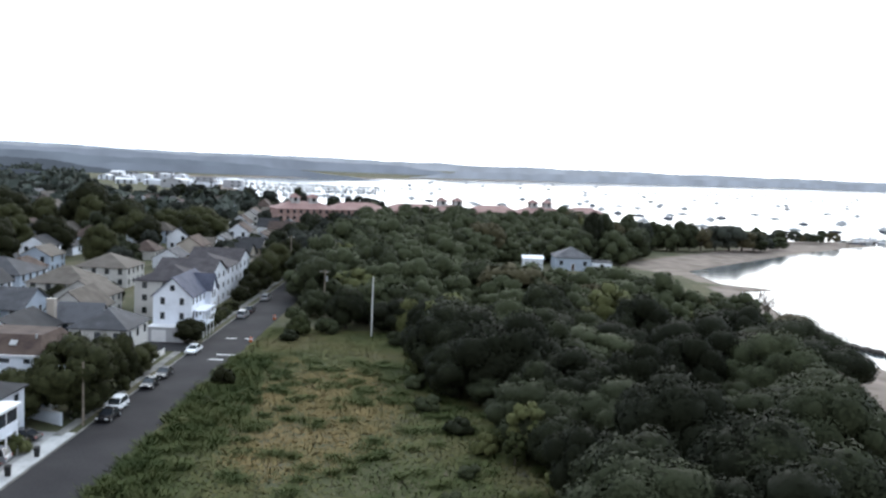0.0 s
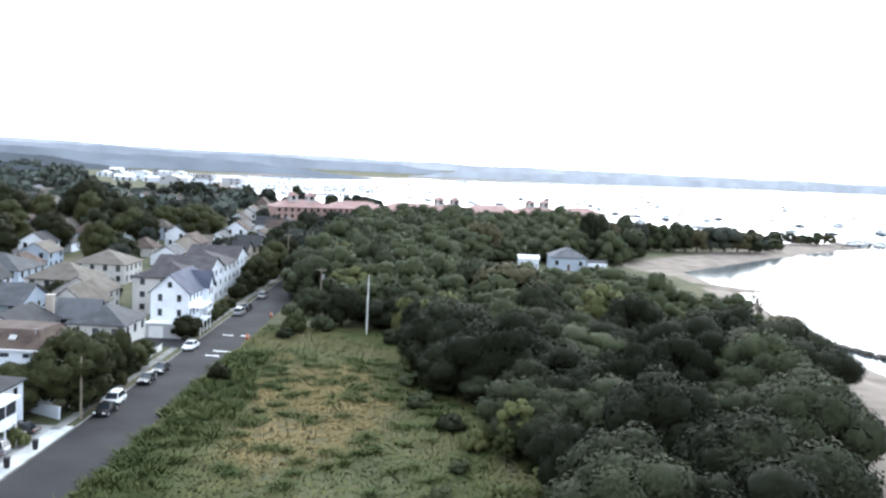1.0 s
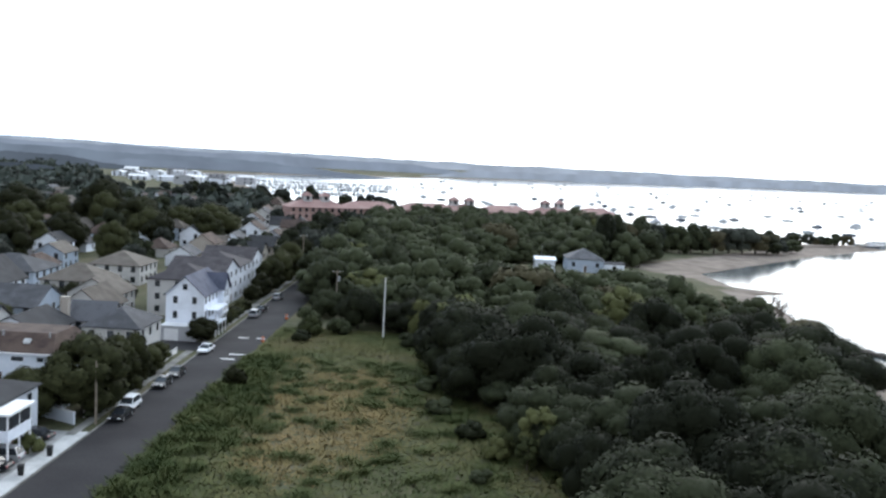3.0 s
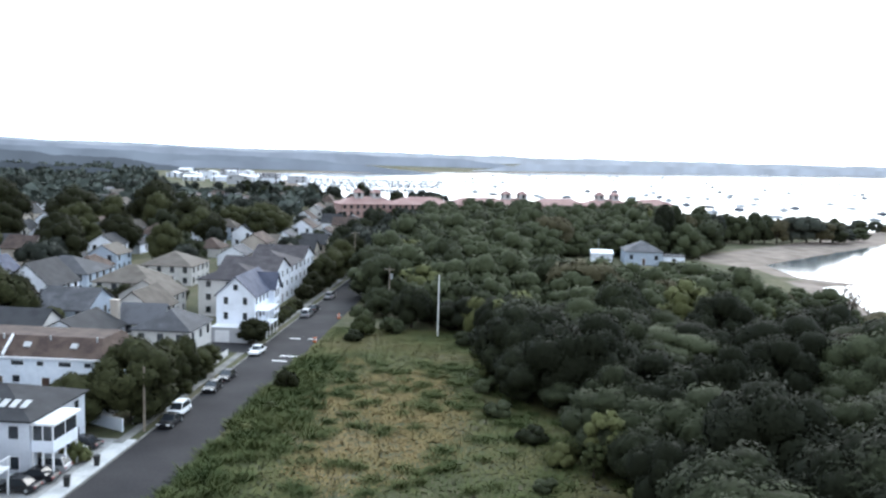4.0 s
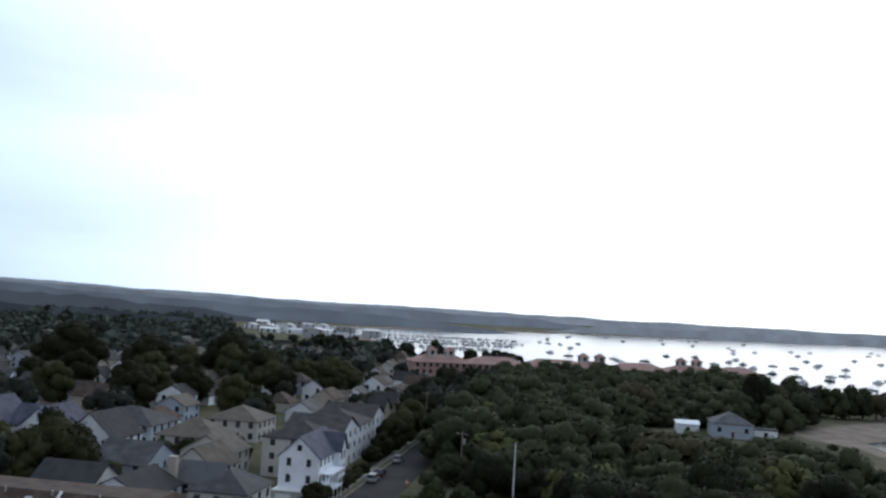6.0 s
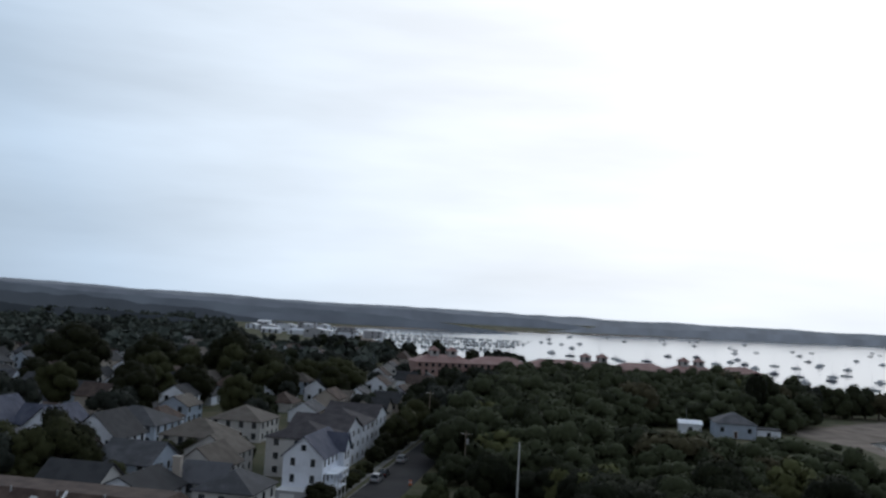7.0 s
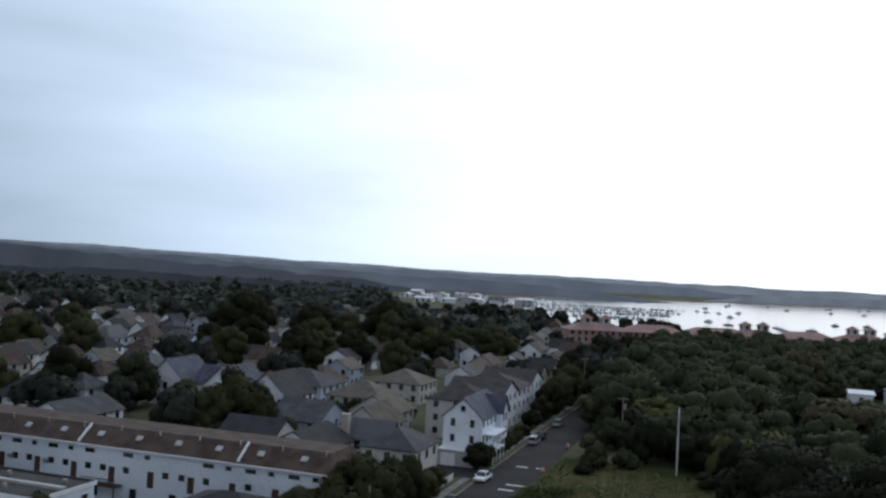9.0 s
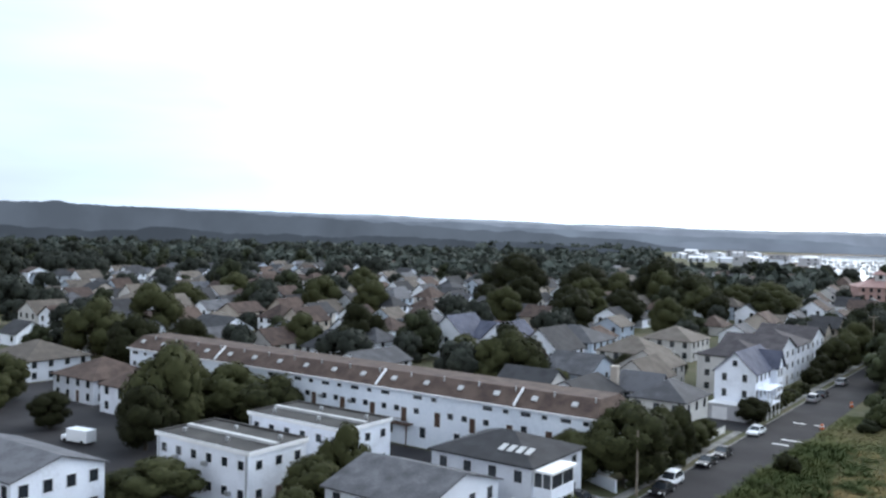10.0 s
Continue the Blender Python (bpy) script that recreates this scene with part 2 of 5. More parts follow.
def ground_material():
    """Sand near the waterline, mown and wild ground above it, sorted by height and place."""
    m = material("ground", [(0.06, 0.066, 0.036), (0.085, 0.085, 0.048), (0.125, 0.105, 0.066)], 0.95, scale=0.05, fine=18, bump=0.4, spec=0.1)
    nt = m.node_tree
    b = nt.nodes["Principled BSDF"]
    grass = b.inputs["Base Color"].links[0].from_socket
    g = nt.nodes.new("ShaderNodeNewGeometry")
    sep = nt.nodes.new("ShaderNodeSeparateXYZ")
    nt.links.new(g.outputs["Position"], sep.inputs[0])
    nz = nt.nodes.new("ShaderNodeTexNoise")
    nz.inputs["Scale"].default_value = 0.15
    nt.links.new(g.outputs["Position"], nz.inputs["Vector"])
    add = nt.nodes.new("ShaderNodeMath")
    add.operation = "MULTIPLY_ADD"
    add.inputs[1].default_value = 0.35
    nt.links.new(nz.outputs["Fac"], add.inputs[0])
    nt.links.new(sep.outputs["Z"], add.inputs[2])
    mr = nt.nodes.new("ShaderNodeMapRange")
    mr.inputs["From Min"].default_value, mr.inputs["From Max"].default_value = 0.02, 0.16
    mr.inputs["To Min"].default_value, mr.inputs["To Max"].default_value = 1.0, 0.0
    nt.links.new(add.outputs[0], mr.inputs["Value"])
    sand = nt.nodes.new("ShaderNodeValToRGB")
    sand.color_ramp.elements[0].position, sand.color_ramp.elements[0].color = 0.3, (0.155, 0.125, 0.105, 1)
    sand.color_ramp.elements[1].position, sand.color_ramp.elements[1].color = 0.7, (0.275, 0.23, 0.195, 1)
    nt.links.new(nz.outputs["Fac"], sand.inputs["Fac"])
    mix = nt.nodes.new("ShaderNodeMix")
    mix.data_type = "RGBA"
    nt.links.new(mr.outputs["Result"], mix.inputs["Factor"])
    nt.links.new(grass, mix.inputs["A"])
    nt.links.new(sand.outputs["Color"], mix.inputs["B"])
    nt.links.new(mix.outputs["Result"], b.inputs["Base Color"])
    return m


def water_material():
    m = bpy.data.materials.new("bay_water")
    m.use_nodes = True
    nt = m.node_tree
    b = nt.nodes["Principled BSDF"]
    b.inputs["Base Color"].default_value = (0.10, 0.12, 0.13, 1)
    b.inputs["Roughness"].default_value, b.inputs["IOR"].default_value = 0.10, 1.33
    b.inputs["Specular IOR Level"].default_value = 0.8
    g = nt.nodes.new("ShaderNodeNewGeometry")
    n = nt.nodes.new("ShaderNodeTexNoise")
    n.inputs["Scale"].default_value, n.inputs["Detail"].default_value = 0.5, 4
    bp = nt.nodes.new("ShaderNodeBump")
    bp.inputs["Strength"].default_value, bp.inputs["Distance"].default_value = 0.08, 0.05
    nt.links.new(g.outputs["Position"], n.inputs["Vector"])
    nt.links.new(n.outputs["Fac"], bp.inputs["Height"])
    nt.links.new(bp.outputs["Normal"], b.inputs["Normal"])
    return m


# ---- mesh helpers ----
def part(name, bm, mat, parent=None, label="", at=None):
    """Links a bmesh (or a ready mesh) as one object under its thing."""
    if isinstance(bm, bmesh.types.BMesh):
        me = bpy.data.meshes.new(name)
        bm.normal_update()
        bm.to_mesh(me)
        bm.free()
    else:
        me = bm
    if mat is not None and not me.materials:
        me.materials.append(mat)
    ob = new(name, me)
    if parent is not None:
        ob.parent = parent
    if at is not None:
        ob.matrix_basis = at
    if label:
        ob["label"] = label
    return ob


def thing(name, x, y, z, label, category, turn=0.0, group="", kind=""):
    ob = new(name)
    ob.empty_display_size = 0.2
    ob.matrix_basis = pose(x, y, z, 0, 0, turn)
    return tagged(ob, label, category, group, kind)


def quad(bm, pts):
    bm.faces.new([bm.verts.new(p) for p in pts])


def box(bm, x0, x1, y0, y1, z0, z1):
    v = [bm.verts.new(p) for p in ((x0, y0, z0), (x1, y0, z0), (x1, y1, z0), (x0, y1, z0), (x0, y0, z1), (x1, y0, z1), (x1, y1, z1), (x0, y1, z1))]
    for f in ((3, 2, 1, 0), (4, 5, 6, 7), (0, 1, 5, 4), (1, 2, 6, 5), (2, 3, 7, 6), (3, 0, 4, 7)):
        bm.faces.new([v[i] for i in f])
    return v


def boxed(*sides, bevel=0.0):
    bm = bmesh.new()
    for s in sides:
        box(bm, *s)
    if bevel:
        bmesh.ops.bevel(bm, geom=bm.edges[:], offset=bevel, segments=1, affect="EDGES")
    return bm


def hull_of(bm, low, high):
    """A closed loft between rings of points, bottom ring first."""
    rings = [[bm.verts.new(p) for p in r] for r in (low, high)]
    n = len(low)
    for i in range(n):
        bm.faces.new((rings[0][i], rings[0][(i + 1) % n], rings[1][(i + 1) % n], rings[1][i]))
    bm.faces.new(rings[1])
    bm.faces.new(rings[0][::-1])


def tube(bm, a, b, r0, r1, sides=8):
    a, b = Vector(a), Vector(b)
    q = (b - a).to_track_quat("Z", "Y")
    ring = [Vector((math.cos(2 * math.pi * i / sides), math.sin(2 * math.pi * i / sides), 0)) for i in range(sides)]
    hull_of(bm, [a + q @ (p * r0) for p in ring], [b + q @ (p * r1) for p in ring])


# ---- ground, water, road ----
SHORE = [(72, -400), (74, 40), (78, 100), (85, 150), (83, 178), (82, 200), (89, 240), (90, 272), (106, 281), (90, 292), (90, 326), (112, 354), (160, 414), (211, 470),
         (236, 492), (226, 520), (170, 498), (110, 470), (96, 500), (98, 540), (60, 575), (-40, 600), (-110, 680), (-190, 860), (-260, 1080), (-420, 1230), (-330, 1420),
         (-150, 1690), (20, 1945), (330, 2400), (725, 2800), (1700, 3450), (4800, 4200), (4800, -400)]


def shore_distance(x, y):
    """Signed metres to the waterline: positive on land."""
    inside = np.zeros(x.shape, bool)
    best = np.full(x.shape, 1e9)
    for (ax, ay), (bx, by) in zip(SHORE, SHORE[1:] + SHORE[:1]):
        dx, dy = bx - ax, by - ay
        k = np.clip(((x - ax) * dx + (y - ay) * dy) / (dx * dx + dy * dy), 0, 1)
        best = np.minimum(best, np.hypot(x - ax - k * dx, y - ay - k * dy))
        if ay != by:
            cross = ((ay > y) != (by > y)) & (x < dx * (y - ay) / dy + ax)
            inside ^= cross
    return np.where(inside, -best, best)


def on_land(x, y):
    return float(shore_distance(np.array([float(x)]), np.array([float(y)]))[0])


def build_ground():
    xs = np.concatenate([np.linspace(-4800, -600, 22), np.arange(-560, -380, 30), np.arange(-360, 270, 4.0), np.arange(290, 700, 40), np.linspace(760, 4800, 22)])
    ys = np.concatenate([np.linspace(-1500, -60, 12), np.arange(-30, 640, 4.0), np.arange(660, 1500, 40), np.linspace(1560, 4900, 26)])
    X, Y = np.meshgrid(xs, ys)
    d = shore_distance(X, Y)
    # the beach is broad before the wood and along the spit, narrow between
    wide = np.interp(Y, [100, 180, 190, 300, 325], [34, 14, 9, 9, 27])
    Z = np.where(d > 0, np.minimum(0, -1.0 + d / wide), np.maximum(-4.0, -1.0 + d / 10.0))
    verts = np.stack([X, Y, Z], -1).reshape(-1, 3)
    nx = len(xs)
    i = np.arange(len(ys) - 1)[:, None] * nx + np.arange(nx - 1)[None]
    faces = np.stack([i, i + 1, i + nx + 1, i + nx], -1).reshape(-1, 4)
    me = bpy.data.meshes.new("ground")
    me.from_pydata(verts.tolist(), [], faces.tolist())
    me.polygons.foreach_set("use_smooth", [True] * len(me.polygons))
    me.materials.append(ground_material())
    tagged(new("ground", me), "grassy coastal land with a pale sandy shore", "ground", kind="structure")


build_ground()
bm = bmesh.new()
quad(bm, [(-700, -600, -1.0), (4900, -600, -1.0), (4900, 4900, -1.0), (-700, 4900, -1.0)])
tagged(part("water", bm, water_material()), "calm pale bay water under an overcast sky", "water", kind="structure")

ROAD_L, ROAD_R = -42.6, -34.2


def slab(name, x0, x1, y0, y1, z0, z1, mat, label, category):
    return tagged(part(name, boxed((x0, x1, y0, y1, z0, z1)), mat), label, category, kind="structure")


slab("road", ROAD_L, ROAD_R, 0, 268, -0.3, 0.03, M["asphalt"], "grey worn asphalt street beside the field", "road")
slab("car_park", -165, -62.5, 40, 110.2, -0.3, 0.02, M["asphalt"], "dark worn asphalt yard between the houses", "yard")
slab("road_side", -200, ROAD_L - 0.01, 152.5, 160.0, -0.3, 0.026, M["asphalt"], "grey asphalt side street between houses", "road")
slab("kerb_near", ROAD_L - 0.25, ROAD_L - 0.02, 60, 152, -0.3, 0.15, M["paving"], "pale concrete kerb along the street", "kerb")
slab("kerb_far", ROAD_L - 0.25, ROAD_L - 0.02, 160.5, 268, -0.3, 0.15, M["paving"], "pale concrete kerb along the street", "kerb")
slab("pavement_near", ROAD_L - 2.6, ROAD_L - 1.4, 104, 152, -0.3, 0.13, M["paving"], "pale concrete pavement beside the street", "pavement")
slab("pavement_far", ROAD_L - 2.6, ROAD_L - 1.4, 160.5, 268, -0.3, 0.13, M["paving"], "pale concrete pavement beside the street", "pavement")
slab("pavement_drive", ROAD_L - 2.4, ROAD_L - 0.28, 84, 105.5, -0.3, 0.12, M["stone_pale"], "bright concrete pavement before the driveway", "pavement")
slab("driveway", -58, ROAD_L - 2.41, 84, 105.5, -0.3, 0.10, M["concrete"], "pale concrete driveway in front of houses", "driveway")
for i, (x0, x1, y0, y1) in enumerate([(-37.8, -34.6, 151.2, 151.9), (-38.2, -35.8, 147.5, 148.2), (-39.6, -37.6, 165.4, 166.0), (-36.2, -34.6, 165.6, 166.2)]):
    slab("road_marking", x0, x1, y0, y1, 0.02, 0.036, M["paint"], "worn white painted bar on the asphalt", "road marking")


# ---- houses ----
_window = {}


def window(parent, x, y, z, turn, w=1.0, h=1.4, fine=True):
    """A framed window on a wall: its frame stands proud and the pane sits back in it."""
    key = (round(w, 2), round(h, 2))
    if key not in _window:
        f = 0.09
        made = []
        for joined in (False, True):
            bm = boxed((-w / 2 - f, w / 2 + f, -0.07, 0.03, -h / 2 - f, h / 2 + f))
            front = [q for q in bm.faces if abs(q.calc_center_median().y + 0.07) < 1e-4]
            inner = bmesh.ops.inset_individual(bm, faces=front, thickness=f, depth=0)
            for v in front[0].verts:
                v.co.y += 0.05
            if joined:
                front[0].material_index = 1
            else:
                bmesh.ops.delete(bm, geom=front, context="FACES_ONLY")
            me = bpy.data.meshes.new("window")
            bm.to_mesh(me)
            bm.free()
            me.materials.append(M["trim"])
            me.materials.append(M["glass"])
            made.append(me)
        bm = boxed((-w / 2, w / 2, -0.025, 0.02, -h / 2, h / 2))
        pn = bpy.data.meshes.new("pane")
        bm.to_mesh(pn)
        bm.free()
        pn.materials.append(M["glass"])
        _window[key] = made[0], pn, made[1]
    fr, pn, both = _window[key]
    if not fine:
        return part("window", both, None, parent, at=pose(x, y, z, 0, 0, turn))
    ob = part("window", fr, None, parent, at=pose(x, y, z, 0, 0, turn))
    part("pane", pn, None, ob, "dark glass pane")
    return ob


def roof_mesh(x0, x1, y0, y1, eave, ridge, style, over=0.4, thick=0.18):
    """Roof slabs over a rectangle: gable_x or gable_y (the way the ridge runs), hip, flat or shed."""
    bm = bmesh.new()
    X0, X1, Y0, Y1 = x0 - over, x1 + over, y0 - over, y1 + over
    mx, my = (x0 + x1) / 2, (y0 + y1) / 2

    def sheet(pts):
        top = [Vector(p) for p in pts]
        hull_of(bm, [p - Vector((0, 0, thick)) for p in top], top)
    if style == "flat":
        box(bm, x0 - 0.12, x1 + 0.12, y0 - 0.12, y1 + 0.12, eave - 0.05, eave + 0.12)
        for s in ((x0 - 0.15, x1 + 0.15, y0 - 0.15, y0 + 0.12), (x0 - 0.15, x1 + 0.15, y1 - 0.12, y1 + 0.15), (x0 - 0.15, x0 + 0.12, y0 + 0.12, y1 - 0.12), (x1 - 0.12, x1 + 0.15, y0 + 0.12, y1 - 0.12)):
            box(bm, *s, eave + 0.121, eave + 0.35)
        return bm
    if style == "shed":
        sheet([(X0, Y0, eave), (X1, Y0, eave), (X1, Y1, ridge), (X0, Y1, ridge)])
        return bm
    k = (ridge - eave) * over / ((x1 - x0) / 2 if style == "gable_y" else (y1 - y0) / 2)
    e, r = eave - k, ridge
    if style == "gable_y":
        sheet([(X0, Y0, e), (mx, Y0, r), (mx, Y1, r), (X0, Y1, e)])
        sheet([(mx, Y0, r), (X1, Y0, e), (X1, Y1, e), (mx, Y1, r)])
    elif style == "gable_x":
        sheet([(X0, Y0, e), (X1, Y0, e), (X1, my, r), (X0, my, r)])
        sheet([(X0, my, r), (X1, my, r), (X1, Y1, e), (X0, Y1, e)])
    else:
        w, d = X1 - X0, Y1 - Y0
        k = min(w, d) / 2 * 0.96
        a, b = ((X0 + k, my), (X1 - k, my)) if w > d else ((mx, Y0 + k), (mx, Y1 - k))
        base = [bm.verts.new(p) for p in ((X0, Y0, e), (X1, Y0, e), (X1, Y1, e), (X0, Y1, e))]
        low = [bm.verts.new((v.co.x, v.co.y, e - thick)) for v in base]
        A, B = bm.verts.new((*a, r)), bm.verts.new((*b, r))
        if w > d:
            fs = [(base[0], base[1], B, A), (base[1], base[2], B), (base[2], base[3], A, B), (base[3], base[0], A)]
        else:
            fs = [(base[0], base[1], A), (base[1], base[2], B, A), (base[2], base[3], B), (base[3], base[0], A, B)]
        for f in fs:
            bm.faces.new(f)
        for i in range(4):
            bm.faces.new((low[i], low[(i + 1) % 4], base[(i + 1) % 4], base[i]))
        bm.faces.new(low[::-1])
    return bm


def wall_mesh(x0, x1, y0, y1, eave, ridge, style):
    bm = bmesh.new()
    if style == "gable_y":
        mx = (x0 + x1) / 2
        hull_of(bm, [(x0, y0, -0.3), (x1, y0, -0.3), (x1, y0, eave), (mx, y0, ridge - 0.2), (x0, y0, eave)], [(x0, y1, -0.3), (x1, y1, -0.3), (x1, y1, eave), (mx, y1, ridge - 0.2), (x0, y1, eave)])
    elif style == "gable_x":
        my = (y0 + y1) / 2
        hull_of(bm, [(x0, y0, -0.3), (x0, y1, -0.3), (x0, y1, eave), (x0, my, ridge - 0.2), (x0, y0, eave)], [(x1, y0, -0.3), (x1, y1, -0.3), (x1, y1, eave), (x1, my, ridge - 0.2), (x1, y0, eave)])
    else:
        box(bm, x0, x1, y0, y1, -0.3, eave - 0.05)
    bmesh.ops.recalc_face_normals(bm, faces=bm.faces[:])
    return bm


def house(x0, x1, y0, y1, eave, ridge, style, wall, roof, label, category="house", name="house", floors=2, chimney=None, sides="se", gap=2.6, door=True, group="", rnd=None, ww=1.0, wh=1.3, z=0.0):
    """A house on a rectangle of the plan, with windows along its named sides (s, e, n, w)."""
    cx, cy = (x0 + x1) / 2, (y0 + y1) / 2
    h = thing(name, cx, cy, z, label, category, group=group)
    hx, hy = (x1 - x0) / 2, (y1 - y0) / 2
    part("wall", wall_mesh(-hx, hx, -hy, hy, eave, ridge, style), M[wall], h)
    part("roof", roof_mesh(-hx, hx, -hy, hy, eave, ridge, style), M[roof], h)
    rise = eave / floors
    for s in sides:
        length = 2 * hx if s in "sn" else 2 * hy
        n = max(1, int((length - 1.2) / gap))
        for f in range(floors):
            zc = rise * (f + 0.55)
            for i in range(n):
                u = -length / 2 + length * (i + 0.5) / n
                if rnd is not None and rnd.random() < 0.2:
                    continue
                if door and f == 0 and i == n // 2 and s == sides[0]:
                    continue
                px, py, turn = {"s": (u, -hy, 0), "e": (hx, u, 90), "n": (u, hy, 180), "w": (-hx, u, 270)}[s]
                window(h, px, py, zc, turn, ww, wh, fine=y0 < 180 and rnd is None)
    if door:
        s = sides[0]
        length = 2 * hx if s in "sn" else 2 * hy
        n = max(1, int((length - 1.2) / gap))
        u = -length / 2 + length * (n // 2 + 0.5) / n
        px, py, turn = {"s": (u, -hy, 0), "e": (hx, u, 90), "n": (u, hy, 180), "w": (-hx, u, 270)}[s]
        d = part("door", boxed((-0.48, 0.48, -0.05, 0.02, 0, 2.05)), M["dark_wood"], h, "dark panelled door", pose(px, py, 0.1, 0, 0, turn))
        part("door_frame", boxed((-0.6, -0.48, -0.08, 0.02, 0, 2.05), (0.48, 0.6, -0.08, 0.02, 0, 2.05), (-0.6, 0.6, -0.08, 0.02, 2.05, 2.17)), M["trim"], d)
    if chimney:
        ux, uy, top, cm = chimney
        part("chimney", boxed((ux - x0 - hx - 0.6, ux - x0 - hx + 0.6, uy - y0 - hy - 0.5, uy - y0 - hy + 0.5, 0, top), (ux - x0 - hx - 0.7, ux - x0 - hx + 0.7, uy - y0 - hy - 0.6, uy - y0 - hy + 0.6, top, top + 0.25)), M[cm], h, "masonry chimney")
    return h


# ---- the street's houses ----
# the long row of white townhouses behind its brown mansard roof
def long_row():
    x0, x1, y0, y1, eave = -146.0, -50.0, 111.0, 122.0, 8.0
    h = thing("townhouse_row", (x0 + x1) / 2, (y0 + y1) / 2, 0, "long white stuccoed townhouse row with a brown shingled mansard roof", "row of houses")
    hx, hy = (x1 - x0) / 2, (y1 - y0) / 2
    part("wall", boxed((-hx, hx, -hy, hy, -0.3, eave)), M["stucco"], h)
    bm = bmesh.new()
    o = 0.35
    hull_of(bm, [(-hx - o, -hy - o, eave), (hx + o, -hy - o, eave), (hx + o, hy + o, eave), (-hx - o, hy + o, eave)],
            [(-hx + 0.6, -hy + 2.6, eave + 2.1), (hx - 0.6, -hy + 2.6, eave + 2.1), (hx - 0.6, hy - 2.6, eave + 2.1), (-hx + 0.6, hy - 2.6, eave + 2.1)])
    part("roof", bm, M["roof_brown"], h)
    part("gutter", boxed((-hx - 0.42, hx + 0.42, -hy - 0.5, -hy - 0.36, eave - 0.12, eave + 0.06)), M["trim"], h)
    rr = random.Random(5)
    n = 16
    unit = 2 * hx / n
    for i in range(n):
        u = -hx + unit * (i + 0.5)
        for off, z, w, hh in ((-1.3, 7.2, 1.5, 0.55), (1.6, 7.2, 0.8, 0.55), (-1.5, 5.2, 0.9, 0.8), (0.9, 5.2, 0.9, 0.8), (-0.3, 2.2, 1.0, 1.5)):
            if rr.random() < 0.82:
                window(h, u + off, -hy, z, 0, w, hh)
        d = part("door", boxed((-0.5, 0.5, -0.05, 0.02, 0, 2.05)), M["dark_wood"], h, "dark balcony door", pose(u + 2.3, -hy, 3.4, 0, 0, 0))
        part("door_frame", boxed((-0.58, -0.5, -0.08, 0.02, 0, 2.05), (0.5, 0.58, -0.08, 0.02, 0, 2.05)), M["trim"], d)
        # a pale roof hatch on the slope of each house and a low party wall
        part("skylight", boxed((-0.45, 0.45, -0.42, 0.42, 0.0, 0.28), bevel=0.08), M["stone_pale"], h, "pale plastic roof dome", pose(u - 0.6, -hy + 1.25, eave + 1.15, 38, 0, 0))
        part("vent_pipe", boxed((-0.09, 0.09, -0.09, 0.09, 0, 0.7)), M["metal"], h, at=pose(u + 1.9, -hy + 2.1, eave + 1.6))
        if i in (3, 9, 13):
            part("party_wall", boxed((-0.12, 0.12, 0, 3.2, 0, 0.3)), M["trim"], h, "white parapet strip", pose(u + unit / 2, -hy - 0.2, eave + 0.15, 38, 0, 0))
        if i in (2, 5, 10, 13):
            b = part("balcony", boxed((-2.6, 2.6, -1.5, 0, 0, 0.18)), M["dark_wood"], h, "dark timber balcony", pose(u + 1.4, -hy, 3.1))
            part("railing", boxed((-2.6, 2.6, -1.5, -1.42, 0.95, 1.03), *[(-2.6 + k * 0.4, -2.55 + k * 0.4, -1.49, -1.43, 0.181, 0.95) for k in range(13)]), M["dark_wood"], b)
            for s in (-2.4, 2.3):
                part("post", boxed((s, s + 0.14, -1.45, -1.31, -3.1, 0)), M["dark_wood"], b)
        if rr.random() < 0.5:
            part("air_conditioner", boxed((-0.35, 0.35, -0.4, 0, 0, 0.45), bevel=0.03), M["metal"], h, at=pose(u - 2.2, -hy, 4.9))
    return h


long_row()

# the house with the enclosed white balcony
slate = house(-61.5, -48.2, 91.5, 103.5, 6.4, 8.4, "hip", "siding_white", "roof_slate", "white sided house with a dark slate roof and enclosed balcony", sides="es", gap=3.0)
for k in range(4):
    part("skylight", boxed((-0.35, 0.35, -0.75, 0.75, 0, 0.1), bevel=0.02), M["stone_pale"], slate, "pale roof window", pose(1.6 + k * 1.15, -3.6, 7.2, 16.7, 0, 0))
porch = part("balcony", boxed((0, 2.3, -5.6, -0.4, 2.9, 3.1), (0, 2.3, -5.6, -5.48, 3.1, 4.1), (2.18, 2.3, -5.48, -0.4, 3.1, 4.1)), M["siding_bright"], slate, "white enclosed balcony", pose(6.65, 0, 0))
part("canopy", boxed((-0.4, 2.6, -5.9, -0.1, 5.75, 6.0)), M["trim"], porch, "flat white canopy")
for px, py in ((2.2, -5.5), (1.15, -5.5), (2.2, -3.0), (2.2, -0.5), (0.1, -5.5)):
    part("post", boxed((px - 0.09, px + 0.09, py - 0.09, py + 0.09, 0, 2.9), (px - 0.06, px + 0.06, py - 0.06, py + 0.06, 4.1, 5.75)), M["trim"], porch)
part("screen", boxed((0.1, 2.1, -5.54, -5.52, 4.1, 5.75), (2.22, 2.24, -5.4, -0.5, 4.1, 5.75)), M["glass"], porch, "dark window screen")

